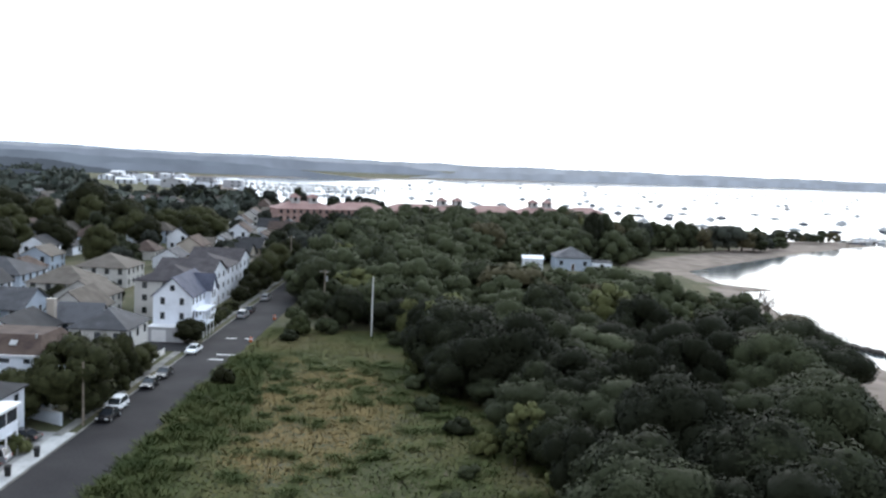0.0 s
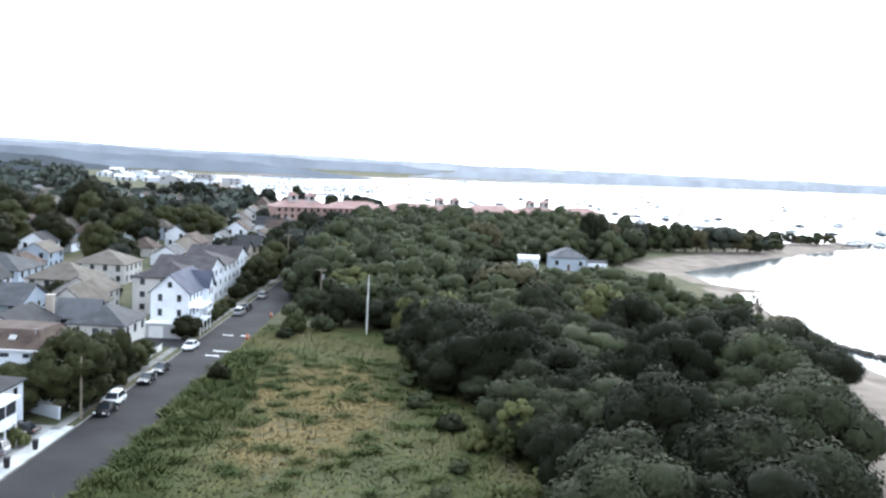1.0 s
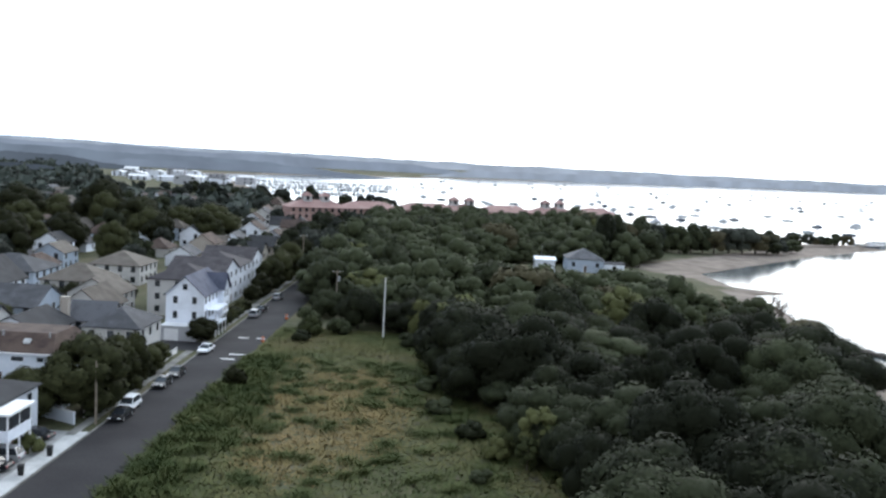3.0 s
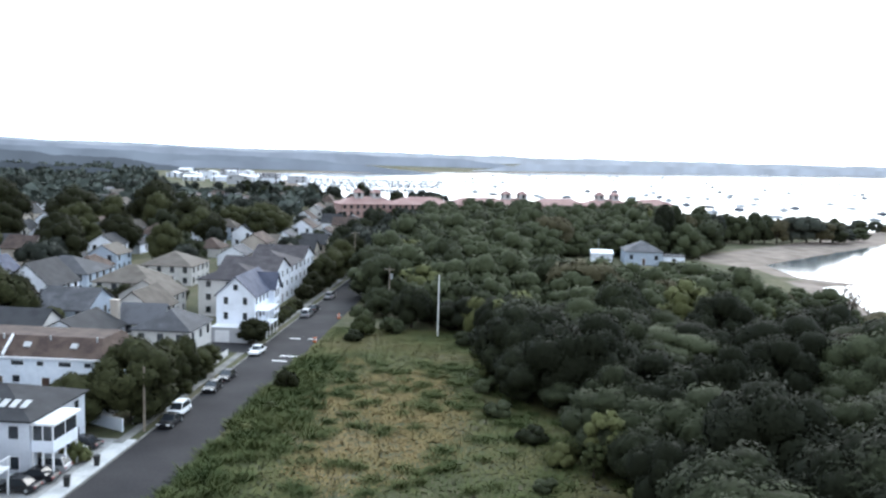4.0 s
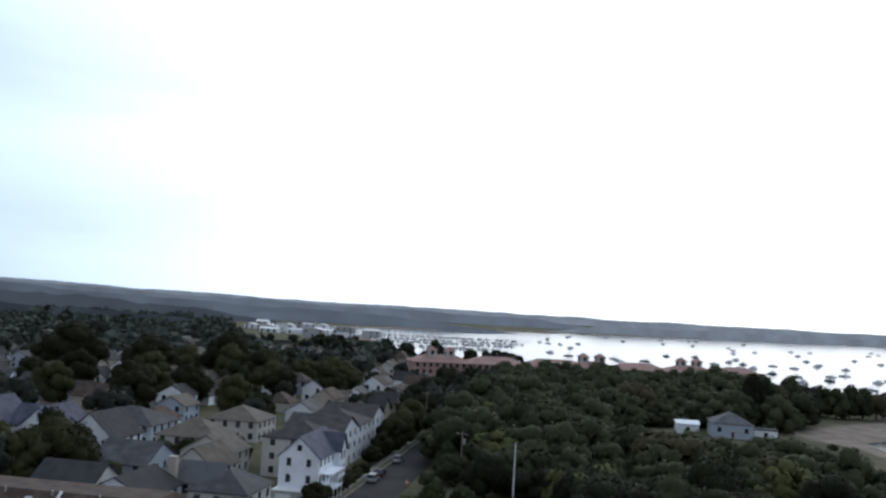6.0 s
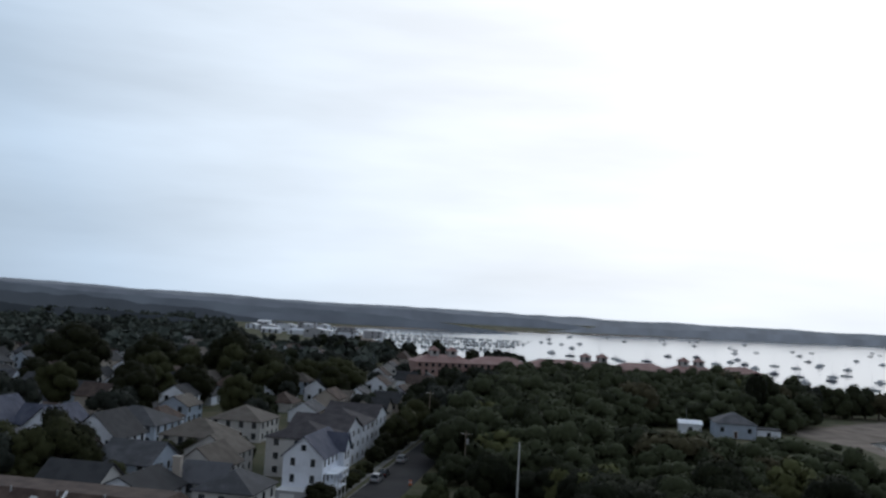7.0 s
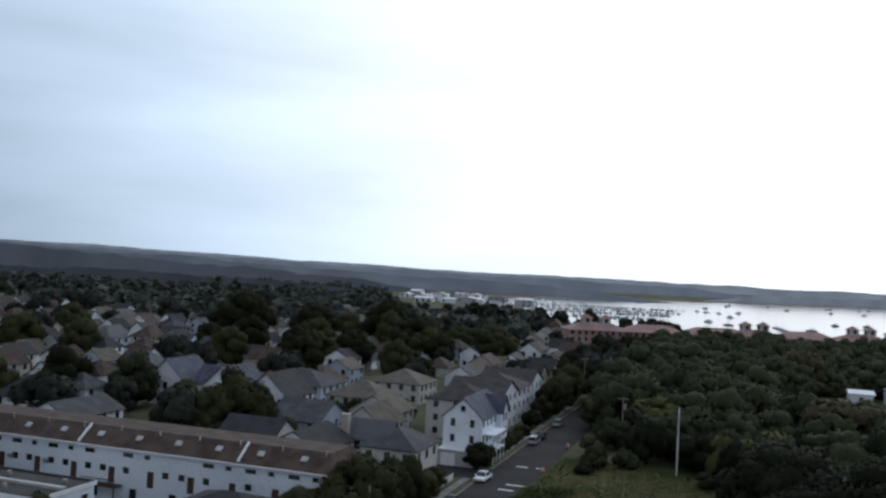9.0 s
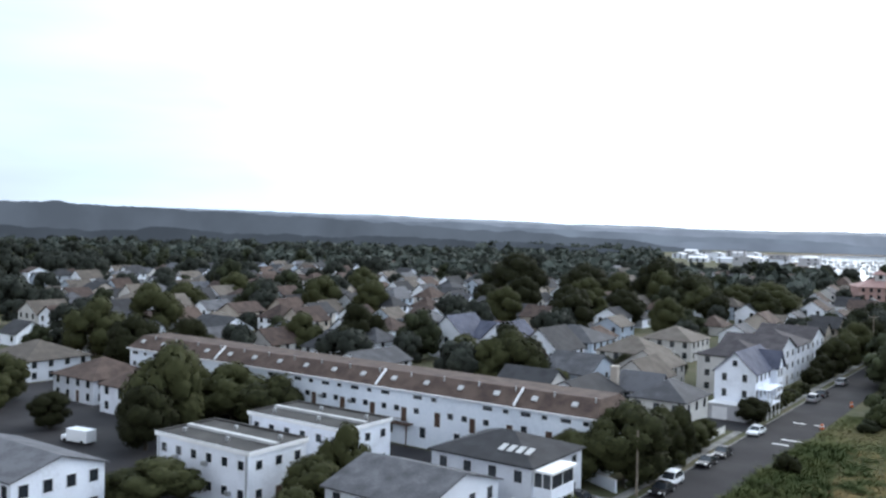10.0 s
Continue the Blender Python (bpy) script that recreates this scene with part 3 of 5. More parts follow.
near = house(-63, -50.5, 75, 88.5, 5.4, 7.4, "gable_x", "siding_white", "roof_grey", "white sided house with a pale grey roof and balcony", sides="es", gap=2.8)
deck = part("balcony", boxed((0, 2.4, -6, 6, 2.7, 2.9)), M["trim"], near, "white balcony deck", pose(6.25, 0, 0))
part("railing", boxed((2.3, 2.38, -6, 6, 3.8, 3.9), *[(2.3, 2.36, -6 + k * 0.5, -5.92 + k * 0.5, 2.9, 3.8) for k in range(25)]), M["trim"], deck)
for k in range(4):
    part("post", boxed((2.2, 2.36, -5.9 + k * 3.85, -5.74 + k * 3.85, 0, 2.7)), M["trim"], deck)

def apartment(x0, x1, y0, y1, label):
    """A flat-roofed block with a pale parapet strip along its roof, a fascia, downpipes and small wall units."""
    h = house(x0, x1, y0, y1, 6.5, 6.5, "flat", "siding_bright", "roof_flat", label, "apartment house", sides="es", gap=2.3, name="apartment_house", ww=0.9, wh=1.0)
    hx, hy = (x1 - x0) / 2, (y1 - y0) / 2
    part("roof_strip", boxed((-hx + 0.3, hx - 0.3, -0.35, 0.35, 6.621, 6.95)), M["stone_pale"], h, "pale raised strip along the roof")
    part("fascia", boxed((-hx - 0.22, hx + 0.22, -hy - 0.22, -hy - 0.155, 6.3, 6.82)), M["trim"], h)
    part("fascia", boxed((hx + 0.155, hx + 0.22, -hy - 0.15, hy + 0.2, 6.3, 6.82)), M["trim"], h)
    for u in (-hx + 0.4, hx - 0.4):
        part("downpipe", boxed((u - 0.06, u + 0.06, -hy - 0.13, -hy - 0.003, 0, 6.3)), M["metal"], h)
    for k, (u, z) in enumerate(((-hx * 0.55, 4.0), (hx * 0.1, 4.1), (hx * 0.6, 1.4))):
        part("air_conditioner", boxed((-0.38, 0.38, -0.45, 0, 0, 0.48), bevel=0.03), M["metal"], h, at=pose(u, -hy - 0.003, z))
    for k in range(4):
        part("roof_vent", boxed((-0.2, 0.2, -0.2, 0.2, 0, 0.5), bevel=0.03), M["metal"], h, at=pose(-hx + 2 * hx * (k + 0.6) / 4.2, hy * (0.55 if k % 2 else -0.5), 6.621))


apartment(-90.5, -74.5, 75.2, 84.2, "white two-storey apartment house with a flat dark roof")
apartment(-90.8, -74.0, 90.2, 99.4, "white two-storey apartment house with a flat brown roof")
house(-103, -86, 54.5, 65, 6.0, 7.6, "gable_x", "siding_bright", "roof_grey", "white sided house with a grey roof and garage doors", sides="es", gap=2.2)

house(-71, -61.5, 133.5, 145, 5.8, 8.2, "gable_y", "siding_white", "roof_slate", "pale house with a dark shingled gable roof", sides="se")
house(-63, -56, 146, 151, 6.0, 8.6, "gable_x", "siding_cream", "roof_grey", "cream house with a tall masonry chimney", sides="se", chimney=(-63.4, 145.8, 9.2, "siding_tan"))
house(-58, -49, 139.5, 150, 6.2, 8.6, "hip", "siding_cream", "roof_grey", "cream sided house with a pale grey hipped roof", sides="es")

# the white house with two gables at the corner
wh = house(-52.4, -45.4, 163, 177.5, 8.2, 11.4, "gable_y", "siding_bright", "roof_navy", "tall white sided house with gables and a navy roof", sides="se", floors=3, gap=2.0, ww=0.8, wh=1.3, door=False)
bm = bmesh.new()
hull_of(bm, [(-1.0, 2.2, 3.0), (-1.0, 6.2, 3.0), (-1.0, 6.2, 8.2), (-1.0, 4.2, 10.6), (-1.0, 2.2, 8.2)], [(4.6, 2.2, 3.0), (4.6, 6.2, 3.0), (4.6, 6.2, 8.2), (4.6, 4.2, 10.6), (4.6, 2.2, 8.2)])
bmesh.ops.recalc_face_normals(bm, faces=bm.faces[:])
part("bay", bm, M["siding_bright"], wh, "projecting white gabled bay")
bm = bmesh.new()
hull_of(bm, [(-1, 1.8, 7.7), (-1, 4.2, 10.7), (5.0, 4.2, 10.7), (5.0, 1.8, 7.7)], [(-1, 1.8, 7.9), (-1, 4.2, 10.9), (5.0, 4.2, 10.9), (5.0, 1.8, 7.9)])
hull_of(bm, [(-1, 6.6, 7.7), (-1, 4.2, 10.7), (5.0, 4.2, 10.7), (5.0, 6.6, 7.7)], [(-1, 6.6, 7.9), (-1, 4.2, 10.9), (5.0, 4.2, 10.9), (5.0, 6.6, 7.9)])
bmesh.ops.recalc_face_normals(bm, faces=bm.faces[:])
part("bay_roof", bm, M["roof_navy"], wh)
for yy in (3.3, 5.1):
    for zz in (4.4, 7.0):
        window(wh, 4.6, yy, zz, 90, 0.8, 1.4)
window(wh, 0, -7.25, 9.4, 0, 0.8, 1.0)
veranda = part("veranda", boxed((3.5, 5.4, -5.6, 2.0, 2.2, 2.4), (3.5, 5.6, -5.8, 2.15, 5.0, 5.2)), M["siding_bright"], wh, "white veranda with posts")
for yy in (-5.4, -3.0, -0.6, 1.8):
    part("post", boxed((5.2, 5.34, yy - 0.07, yy + 0.07, -0.1, 2.2), (5.2, 5.34, yy - 0.06, yy + 0.06, 2.4, 5.0)), M["trim"], veranda)
part("garage", boxed((-3.4, 3.0, -10.2, -7.26, -0.3, 2.6)), M["siding_grey"], wh, "grey garage block")
part("garage_door", boxed((-2.8, -0.2, -10.26, -10.21, 0, 2.2)), M["trim"], wh)
part("deck", boxed((-3.5, 3.4, -10.4, -7.26, 2.61, 2.78)), M["trim"], wh, "white deck")

for k in range(4):
    y = 184 + k * 13.0
    house(-63, -50.5, y, y + 12.6, 7.8, 10.4, "gable_x" if k % 2 else "hip", ["siding_cream", "siding_white", "siding_white", "siding_white"][k], "roof_dark", "attached house with a dark brown shingled roof", sides="es", floors=3, ww=0.9, wh=1.1, group="brown-roofed row", gap=3.1)

# houses further back, by hand where they stand out
BACK = [
    (-90, -77, 194, 206, 5.6, 8.0, "hip", "siding_cream", "roof_tan"), (-91, -78, 222, 235, 5.8, 8.0, "hip", "siding_cream", "roof_tan"),
    (-77, -67, 178, 188, 5.6, 8.0, "gable_y", "siding_cream", "roof_tan"), (-71, -63, 161, 172, 5.8, 8.4, "gable_y", "siding_cream", "roof_tan"),
    (-85, -75, 160, 172, 5.6, 8.0, "gable_x", "siding_blue", "roof_grey"), (-98, -88, 160, 170, 5.4, 7.8, "gable_x", "siding_grey", "roof_brown"),
    (-84, -74, 141, 150, 5.4, 7.6, "gable_x", "siding_cream", "roof_slate"), (-121, -111.5, 139, 153, 5.6, 7.2, "gable_y", "siding_bright", "roof_grey"),
    (-113, -103, 180, 192, 6.4, 10.4, "gable_y", "siding_bright", "roof_navy"), (-131, -121, 186, 198, 6.4, 10.4, "gable_y", "siding_bright", "roof_navy"),
    (-101, -91, 178, 190, 6.6, 10.4, "gable_y", "siding_bright", "roof_slate"), (-121, -113.2, 190, 198, 6.0, 9.0, "gable_x", "siding_grey", "roof_navy"),
    (-112, -96, 204, 218, 5.6, 8.0, "hip", "siding_blue", "roof_grey"), (-133, -122, 96, 106, 5.6, 7.6, "hip", "siding_bright", "roof_brown"),
    (-150, -138, 98, 110, 5.2, 7.2, "hip", "siding_white", "roof_brown"), (-181, -166, 102, 116, 5.0, 7.2, "hip", "siding_white", "roof_tan"),
    (-186, -174, 156, 168, 5.6, 8.0, "gable_x", "siding_bright", "roof_slate"), (-168, -158, 140, 152, 5.4, 7.8, "gable_y", "siding_white", "roof_grey"),
]
for x0, x1, y0, y1, e, r, st, wm, rm in BACK:
    look_of = {"siding_cream": "cream", "siding_blue": "pale blue", "siding_grey": "grey", "siding_bright": "bright white", "siding_white": "white"}[wm]
    roof_of = {"roof_tan": "tan", "roof_grey": "pale grey", "roof_brown": "brown", "roof_slate": "dark grey", "roof_navy": "navy"}[rm]
    house(x0, x1, y0, y1, e - 0.7, r, st, wm, rm, f"{look_of} sided house with a {roof_of} shingled roof", sides="se", group="neighbourhood houses")

taken = [(b[0] - 2, b[1] + 2, b[2] - 2, b[3] + 2) for b in BACK] + [(-148, -42, 60, 126), (-73, -44, 130, 240), (-40, -30, 0, 420)]


def free(x0, x1, y0, y1):
    return not any(x0 < t[1] and x1 > t[0] and y0 < t[3] and y1 > t[2] for t in taken)


rr = random.Random(11)
WALLS = ["siding_white", "siding_bright", "siding_bright", "siding_cream", "siding_bright", "siding_blue", "siding_bright", "siding_tan"]
ROOFS = ["roof_slate", "roof_grey", "roof_brown", "roof_tan", "roof_brown", "roof_slate"]
WORD = {"siding_white": "white", "siding_bright": "bright white", "siding_cream": "cream", "siding_grey": "grey", "siding_blue": "pale blue", "siding_tan": "tan"}
RWORD = {"roof_slate": "dark grey", "roof_grey": "pale grey", "roof_brown": "brown", "roof_tan": "tan"}
for gx in range(-420, -50, 14):
    for gy in range(130, 560, 19):
        x, y = gx + rr.uniform(-2, 2), gy + rr.uniform(-3, 3)
        if x > -0.0 - y * 1.6 + 60 and x > -60:
            continue
        if x < -y * 1.75 or rr.random() < (0.2 if y < 400 else 0.45) or (y > 400 and x > -0.2 * y):
            continue
        w, d = rr.uniform(7, 9.5), rr.uniform(8, 11.5)
        if not free(x, x + w, y, y + d):
            continue
        taken.append((x - 1, x + w + 1, y - 1, y + d + 1))
        e = rr.choice([3.2, 4.8, 5.0, 5.4])
        wm, rm = rr.choice(WALLS), rr.choice(ROOFS)
        house(x, x + w, y, y + d, e, e + rr.uniform(2.3, 3.6), rr.choice(["gable_x", "gable_y", "hip", "gable_y"]), wm, rm,
              f"{WORD[wm]} sided house with a {RWORD[rm]} roof", sides="se" if y < 400 else "s", floors=1 if e < 4 else 2, rnd=rr, group="neighbourhood houses", door=False)

# ---- trees ----
def leaf_cloud(rng, blobs, leaves, size):
    """Small bent leaf sprays over the outer side of each clump, as arrays of corners and faces."""
    V, F, N = [], [], []
    heart = np.mean([c for c, _ in blobs], axis=0)
    for c, r in blobs:
        n = leaves
        d = rng.normal(size=(n, 3))
        d[:, 2] = d[:, 2] * 0.8 + 0.25
        d /= np.linalg.norm(d, axis=1)[:, None]
        p = np.array(c) + d * (r * rng.uniform(0.8, 1.13, n))[:, None]
        nrm = d + rng.normal(scale=0.3, size=(n, 3))
        nrm /= np.linalg.norm(nrm, axis=1)[:, None]
        t = np.cross(nrm, rng.normal(size=(n, 3)))
        t /= np.linalg.norm(t, axis=1)[:, None]
        b = np.cross(nrm, t)
        s = size * rng.uniform(0.6, 1.4, n)[:, None]
        q = np.stack([p - t * s, p + t * s * 0.6 - b * s * 0.8, p + t * s * 0.7 + b * s * 0.75], 1)
        # each spray is lit as part of its rounded clump
        out = p - heart
        out /= np.linalg.norm(out, axis=1)[:, None] + 1e-6
        soft = d * 0.75 + out * 0.35 + nrm * 0.25
        N.append(np.repeat(soft / np.linalg.norm(soft, axis=1)[:, None], 3, axis=0))
        k = sum(len(v) for v in V)
        V.append(q.reshape(-1, 3))
        F.append(np.arange(k, k + 3 * n).reshape(-1, 3))
    return np.concatenate(V), np.concatenate(F), np.concatenate(N)


def crown_mesh(name, seed, radius, height, low, nblob, leaves, size, mat, slim=1.0, clump=(0.27, 0.46)):
    """A crown of clumps between the heights low and height; the lower rim drops unevenly."""
    rng = np.random.default_rng(seed)
    blobs = []
    mid, half = (low + height) / 2, (height - low) / 2
    for i in range(nblob):
        u = rng.uniform(-0.75, 1.0)
        a = i * 2.39996 + rng.uniform(-0.4, 0.4)
        w = math.sqrt(max(0.05, 1 - u * u)) ** slim
        k = rng.uniform(0.55, 0.92)
        r = radius * rng.uniform(*clump) * (1.0 if slim == 1 else 0.8)
        blobs.append(((math.cos(a) * w * radius * k, math.sin(a) * w * radius * k, mid + u * half * 0.86), r))
    V, F, N = leaf_cloud(rng, blobs, leaves, size)
    # dense inner foliage, so that no light falls straight through
    bm = bmesh.new()
    for c, r in blobs:
        m = Matrix.Translation(c) @ Matrix.Diagonal((r * 0.82, r * 0.82, r * 0.8, 1))
        bmesh.ops.create_icosphere(bm, subdivisions=2, radius=1, matrix=m)
    for v in bm.verts:
        v.co += Vector(rng.normal(scale=0.13 * radius / 4, size=3))
    iv = np.array([v.co[:] for v in bm.verts])
    bm.verts.index_update()
    bm.normal_update()
    inner = [[v.index + len(V) for v in f.verts] for f in bm.faces]
    inner_n = np.array([v.normal[:] for v in bm.verts])
    bm.free()
    me = bpy.data.meshes.new(name)
    me.from_pydata(np.concatenate([V, iv]).tolist(), [], F.tolist() + inner)
    me.polygons.foreach_set("use_smooth", [True] * len(me.polygons))
    me.normals_split_custom_set_from_vertices(np.concatenate([N, inner_n]).tolist())
    me.materials.append(M[mat])
    return me


def trunk_mesh(seed, height, radius, spread):
    rng = random.Random(seed)
    bm = bmesh.new()
    top = (rng.uniform(-0.3, 0.3), rng.uniform(-0.3, 0.3), height * 0.62)
    tube(bm, (0, 0, -0.3), (top[0] * 0.5, top[1] * 0.5, height * 0.3), radius * 1.25, radius * 0.85, 7)
    tube(bm, (top[0] * 0.5, top[1] * 0.5, height * 0.29), top, radius * 0.85, radius * 0.4, 7)
    for i in range(6):
        a = i * 1.05 + rng.uniform(-0.3, 0.3)
        z = height * rng.uniform(0.3, 0.55)
        tube(bm, (top[0] * 0.6, top[1] * 0.6, z), (math.cos(a) * spread * 0.65, math.sin(a) * spread * 0.65, z + height * rng.uniform(0.15, 0.32)), radius * 0.4, radius * 0.12, 5)
    me = bpy.data.meshes.new("trunk")
    bm.to_mesh(me)
    bm.free()
    me.materials.append(M["bark"])
    return me


def tree_kind(seed, radius, height, low, nblob, leaves, size, mat, slim=1.0, clump=(0.27, 0.46)):
    return crown_mesh("crown", seed, radius, height, low, nblob, leaves, size, mat, slim, clump), trunk_mesh(seed, height, radius * 0.06 + 0.05, radius)


def plant_tree(kind, x, y, scale, turn, label, category="tree", group="", name="tree", z=0.0, tall=1.0):
    t = thing(name, x, y, z, label, category, turn, group)
    t.scale = (scale, scale, scale * tall)
    part("trunk", kind[1], None, t)
    part("crown", kind[0], None, t)
    return t


WOOD = [tree_kind(20 + i, 5.4, 9.2, 0.2, 28, 620, 0.2, ["leaf_dark", "leaf_mid", "leaf_dark", "leaf_mid", "leaf_dark"][i], clump=(0.22, 0.5)) for i in range(5)]
WOOD_BRIGHT = [tree_kind(40, 4.2, 7.6, 0.2, 26, 300, 0.24, "leaf_bright", clump=(0.22, 0.46)), tree_kind(41, 4.4, 8.0, 0.3, 26, 300, 0.24, "leaf_brown", clump=(0.22, 0.46))]
STREET = [tree_kind(50 + i, 4.2, 9.5, 0.3, 32, 330, 0.25, "leaf_street") for i in range(3)]
SLIM = tree_kind(58, 1.9, 6.4, 0.2, 26, 80, 0.26, "leaf_bright", 0.7)
BUSH = [tree_kind(70 + i, 1.6, 2.3, 0.0, 14, 80, 0.24, ["leaf_mid", "leaf_bright", "leaf_street"][i]) for i in range(3)]
LIGHT = [tree_kind(60 + i, 5.0, 9.6, 0.4, 18, 100, 0.5, ["leaf_dark", "leaf_mid", "leaf_town_haze", "leaf_bright", "leaf_brown"][i], clump=(0.24, 0.5)) for i in range(5)]


class Grove:
    """Trees past counting, gathered into one mesh of many clumps."""

    def __init__(self):
        self.v, self.f, self.m, self.n, self.k = [], [], [], [], 0
        self.base = []
        for me, _ in LIGHT:
            v = np.array([p.co[:] for p in me.vertices])
            tri = [list(p.vertices) for p in me.polygons]
            nn = np.zeros((len(v), 3))
            nn[[l.vertex_index for l in me.loops]] = [cn.vector[:] for cn in me.corner_normals]
            self.base.append((v, np.array(tri), nn))

    def add(self, kind, x, y, scale, turn, tall=1.0, z=0.0):
        v, f, nn = self.base[kind]
        c, s = math.cos(turn), math.sin(turn)
        w = np.stack([(v[:, 0] * c - v[:, 1] * s) * scale + x, (v[:, 0] * s + v[:, 1] * c) * scale + y, v[:, 2] * scale * tall + z], 1)
        self.v.append(w)
        self.n.append(np.stack([nn[:, 0] * c - nn[:, 1] * s, nn[:, 0] * s + nn[:, 1] * c, nn[:, 2]], 1))
        self.f.append(f + self.k)
        self.m.append(np.full(len(f), kind))
        self.k += len(w)

    def done(self, name, label):
        faces = np.concatenate(self.f).tolist()
        me = bpy.data.meshes.new(name)
        me.from_pydata(np.concatenate(self.v).tolist(), [], faces)
        for crown, _ in LIGHT:
            me.materials.append(crown.materials[0])
        me.polygons.foreach_set("material_index", np.concatenate(self.m).astype(np.int32))
        me.polygons.foreach_set("use_smooth", [True] * len(me.polygons))
        me.normals_split_custom_set_from_vertices(np.concatenate(self.n).tolist())
        tagged(new(name, me), label, "woods", kind="stuff")


rr = random.Random(3)


def between(pts, y):
    y = max(y, pts[0][0])
    for (a, xa), (b, xb) in zip(pts, pts[1:]):
        if a <= y <= b:
            return xa + (xb - xa) * (y - a) / (b - a)
    return pts[-1][1]


def wood_edge(y):
    """West edge of the wood at the way y along the street."""
    return between([(60, 18), (90, 14), (112, 10), (126, 1), (150, 1), (163, 0), (171, -3), (178, -18), (190, -30), (215, -32), (240, -36), (262, -38), (330, -38), (430, -40)], y)


def wood_end(y):
    """East edge, where the beach begins."""
    return between([(60, 30), (96, 44), (145, 66), (171, 73), (195, 73), (240, 74), (270, 68), (300, 72), (330, 66), (380, 80), (430, 100), (480, 90)], y)


grove = Grove()
CLEAR = [(20, 70, 280, 322), (-17, -9, 160, 175)]
y = 74.0
near_trees = 0
while y < 470:
    step = 8.2 if y < 182 else 7.4
    x = wood_edge(y) + rr.uniform(2, 4)
    while x < wood_end(y):
        px, py = x + rr.uniform(-2.2, 2.2), y + rr.uniform(-2.4, 2.4)
        if on_land(px, py) > 5 and not any(a < px < b and c < py < e for a, b, c, e in CLEAR):
            s = rr.choice([0.65, 0.8, 0.95, 1.1, 1.2, 1.35] if py < 182 else [0.6, 0.75, 0.9, 1.05, 1.2, 1.4]) * rr.uniform(0.92, 1.08)
            tall = rr.uniform(0.62, 1.2) * (0.85 if s > 1.1 else 1.0)
            u = rr.random()
            if 2 < px < 78 and 185 < py < 300:
                tall = min(tall, max(0.25, (33.5 - 33 * py / 300) / (9.4 * s)))
            if 172 < py < 200:
                s *= 0.75
            if px > 50 and 225 < py < 330:
                s *= 0.75
            if px > 58 and 172 < py < 262:
                s, tall = s * 0.6, min(tall, 0.7)
            if 8 < px < 78 and 240 < py < 300:
                s, tall = s * 0.42, 0.5
            if py < 182:
                kind, lab = rr.choice(WOOD + [WOOD[0], WOOD[2], WOOD[4]]), "dense dark green broadleaf tree in the coastal wood"
                if u < 0.09:
                    kind, lab = WOOD_BRIGHT[0], "lighter green broadleaf tree in the coastal wood"
                elif u < 0.14:
                    kind, lab = WOOD_BRIGHT[1], "brownish broadleaf tree in the coastal wood"
                plant_tree(kind, px, py, s, rr.uniform(0, 360), lab, group="coastal wood", tall=tall)
            else:
                grove.add(3 if u < 0.04 else 4 if u < 0.10 else rr.choice([0, 1, 1, 1]), px, py, s, rr.uniform(0, 6.28), tall)
        x += step * rr.uniform(0.85, 1.35)
    y += step
# trees on the spit
for k in range(46):
    u = k / 45
    px, py = 92 + 118 * u + rr.uniform(-5, 5), 412 + 76 * u + rr.uniform(-7, 7) + 14 * math.sin(3 * u)
    if on_land(px, py) > 6:
        grove.add(rr.choice([0, 2, 4]), px, py, rr.uniform(0.6, 1.1) * (1.0 - 0.35 * u), rr.uniform(0, 6.28), 0.85)
grove.done("coastal_woodland", "dense dark green woodland canopy behind the field")

# undergrowth before the wood and lone bushes in the field
for x, y, s, kind, tall in [(-31.6, 131, 1.0, 2, 1.1), (10.6, 102.5, 1.1, 9, 1.0), (12.4, 101, 0.85, 9, 1.0), (9.2, 100.5, 0.7, 9, 0.9), (6, 104, 1.0, 1, 1.0), (9, 108, 1.3, 1, 0.9), (3, 112, 1.1, 0, 0.8), (-1, 122, 1.2, 0, 0.8), (14, 92, 1.3, 1, 1.0),
                            (-3, 134, 1.1, 0, 0.9), (-3, 145, 1.2, 1, 0.9), (-4, 156, 1.3, 1, 1.0), (-8, 166, 1.2, 0, 0.9), (-22, 174, 1.3, 0, 1.1), (-27, 172, 1.4, 1, 1.0), (-29, 180, 1.5, 0, 1.2),
                            (-28, 166, 1.0, 0, 0.9), (-6, 176, 1.9, 1, 1.4), (-2, 171, 2.0, 1, 1.4), (2, 174, 2.2, 1, 1.5), (4, 96, 0.8, 0, 0.8), (-31, 120, 0.6, 1, 0.8), (-31.5, 110, 0.6, 1, 0.8), (8, 86, 1.0, 1, 0.9), (2, 88, 0.7, 0, 0.8)]:
    if kind == 9:
        plant_tree(SLIM, x, y, s, rr.uniform(0, 360), "slender yellow-green sapling at the wood's edge", "tree", "wood edge", "sapling", tall=tall)
    else:
        plant_tree(BUSH[kind], x, y, s, rr.uniform(0, 360), "rounded %s bush in the rough field" % ["mid-green", "bright green", "dark green"][kind], "bush", "field bushes", "bush", tall=tall)

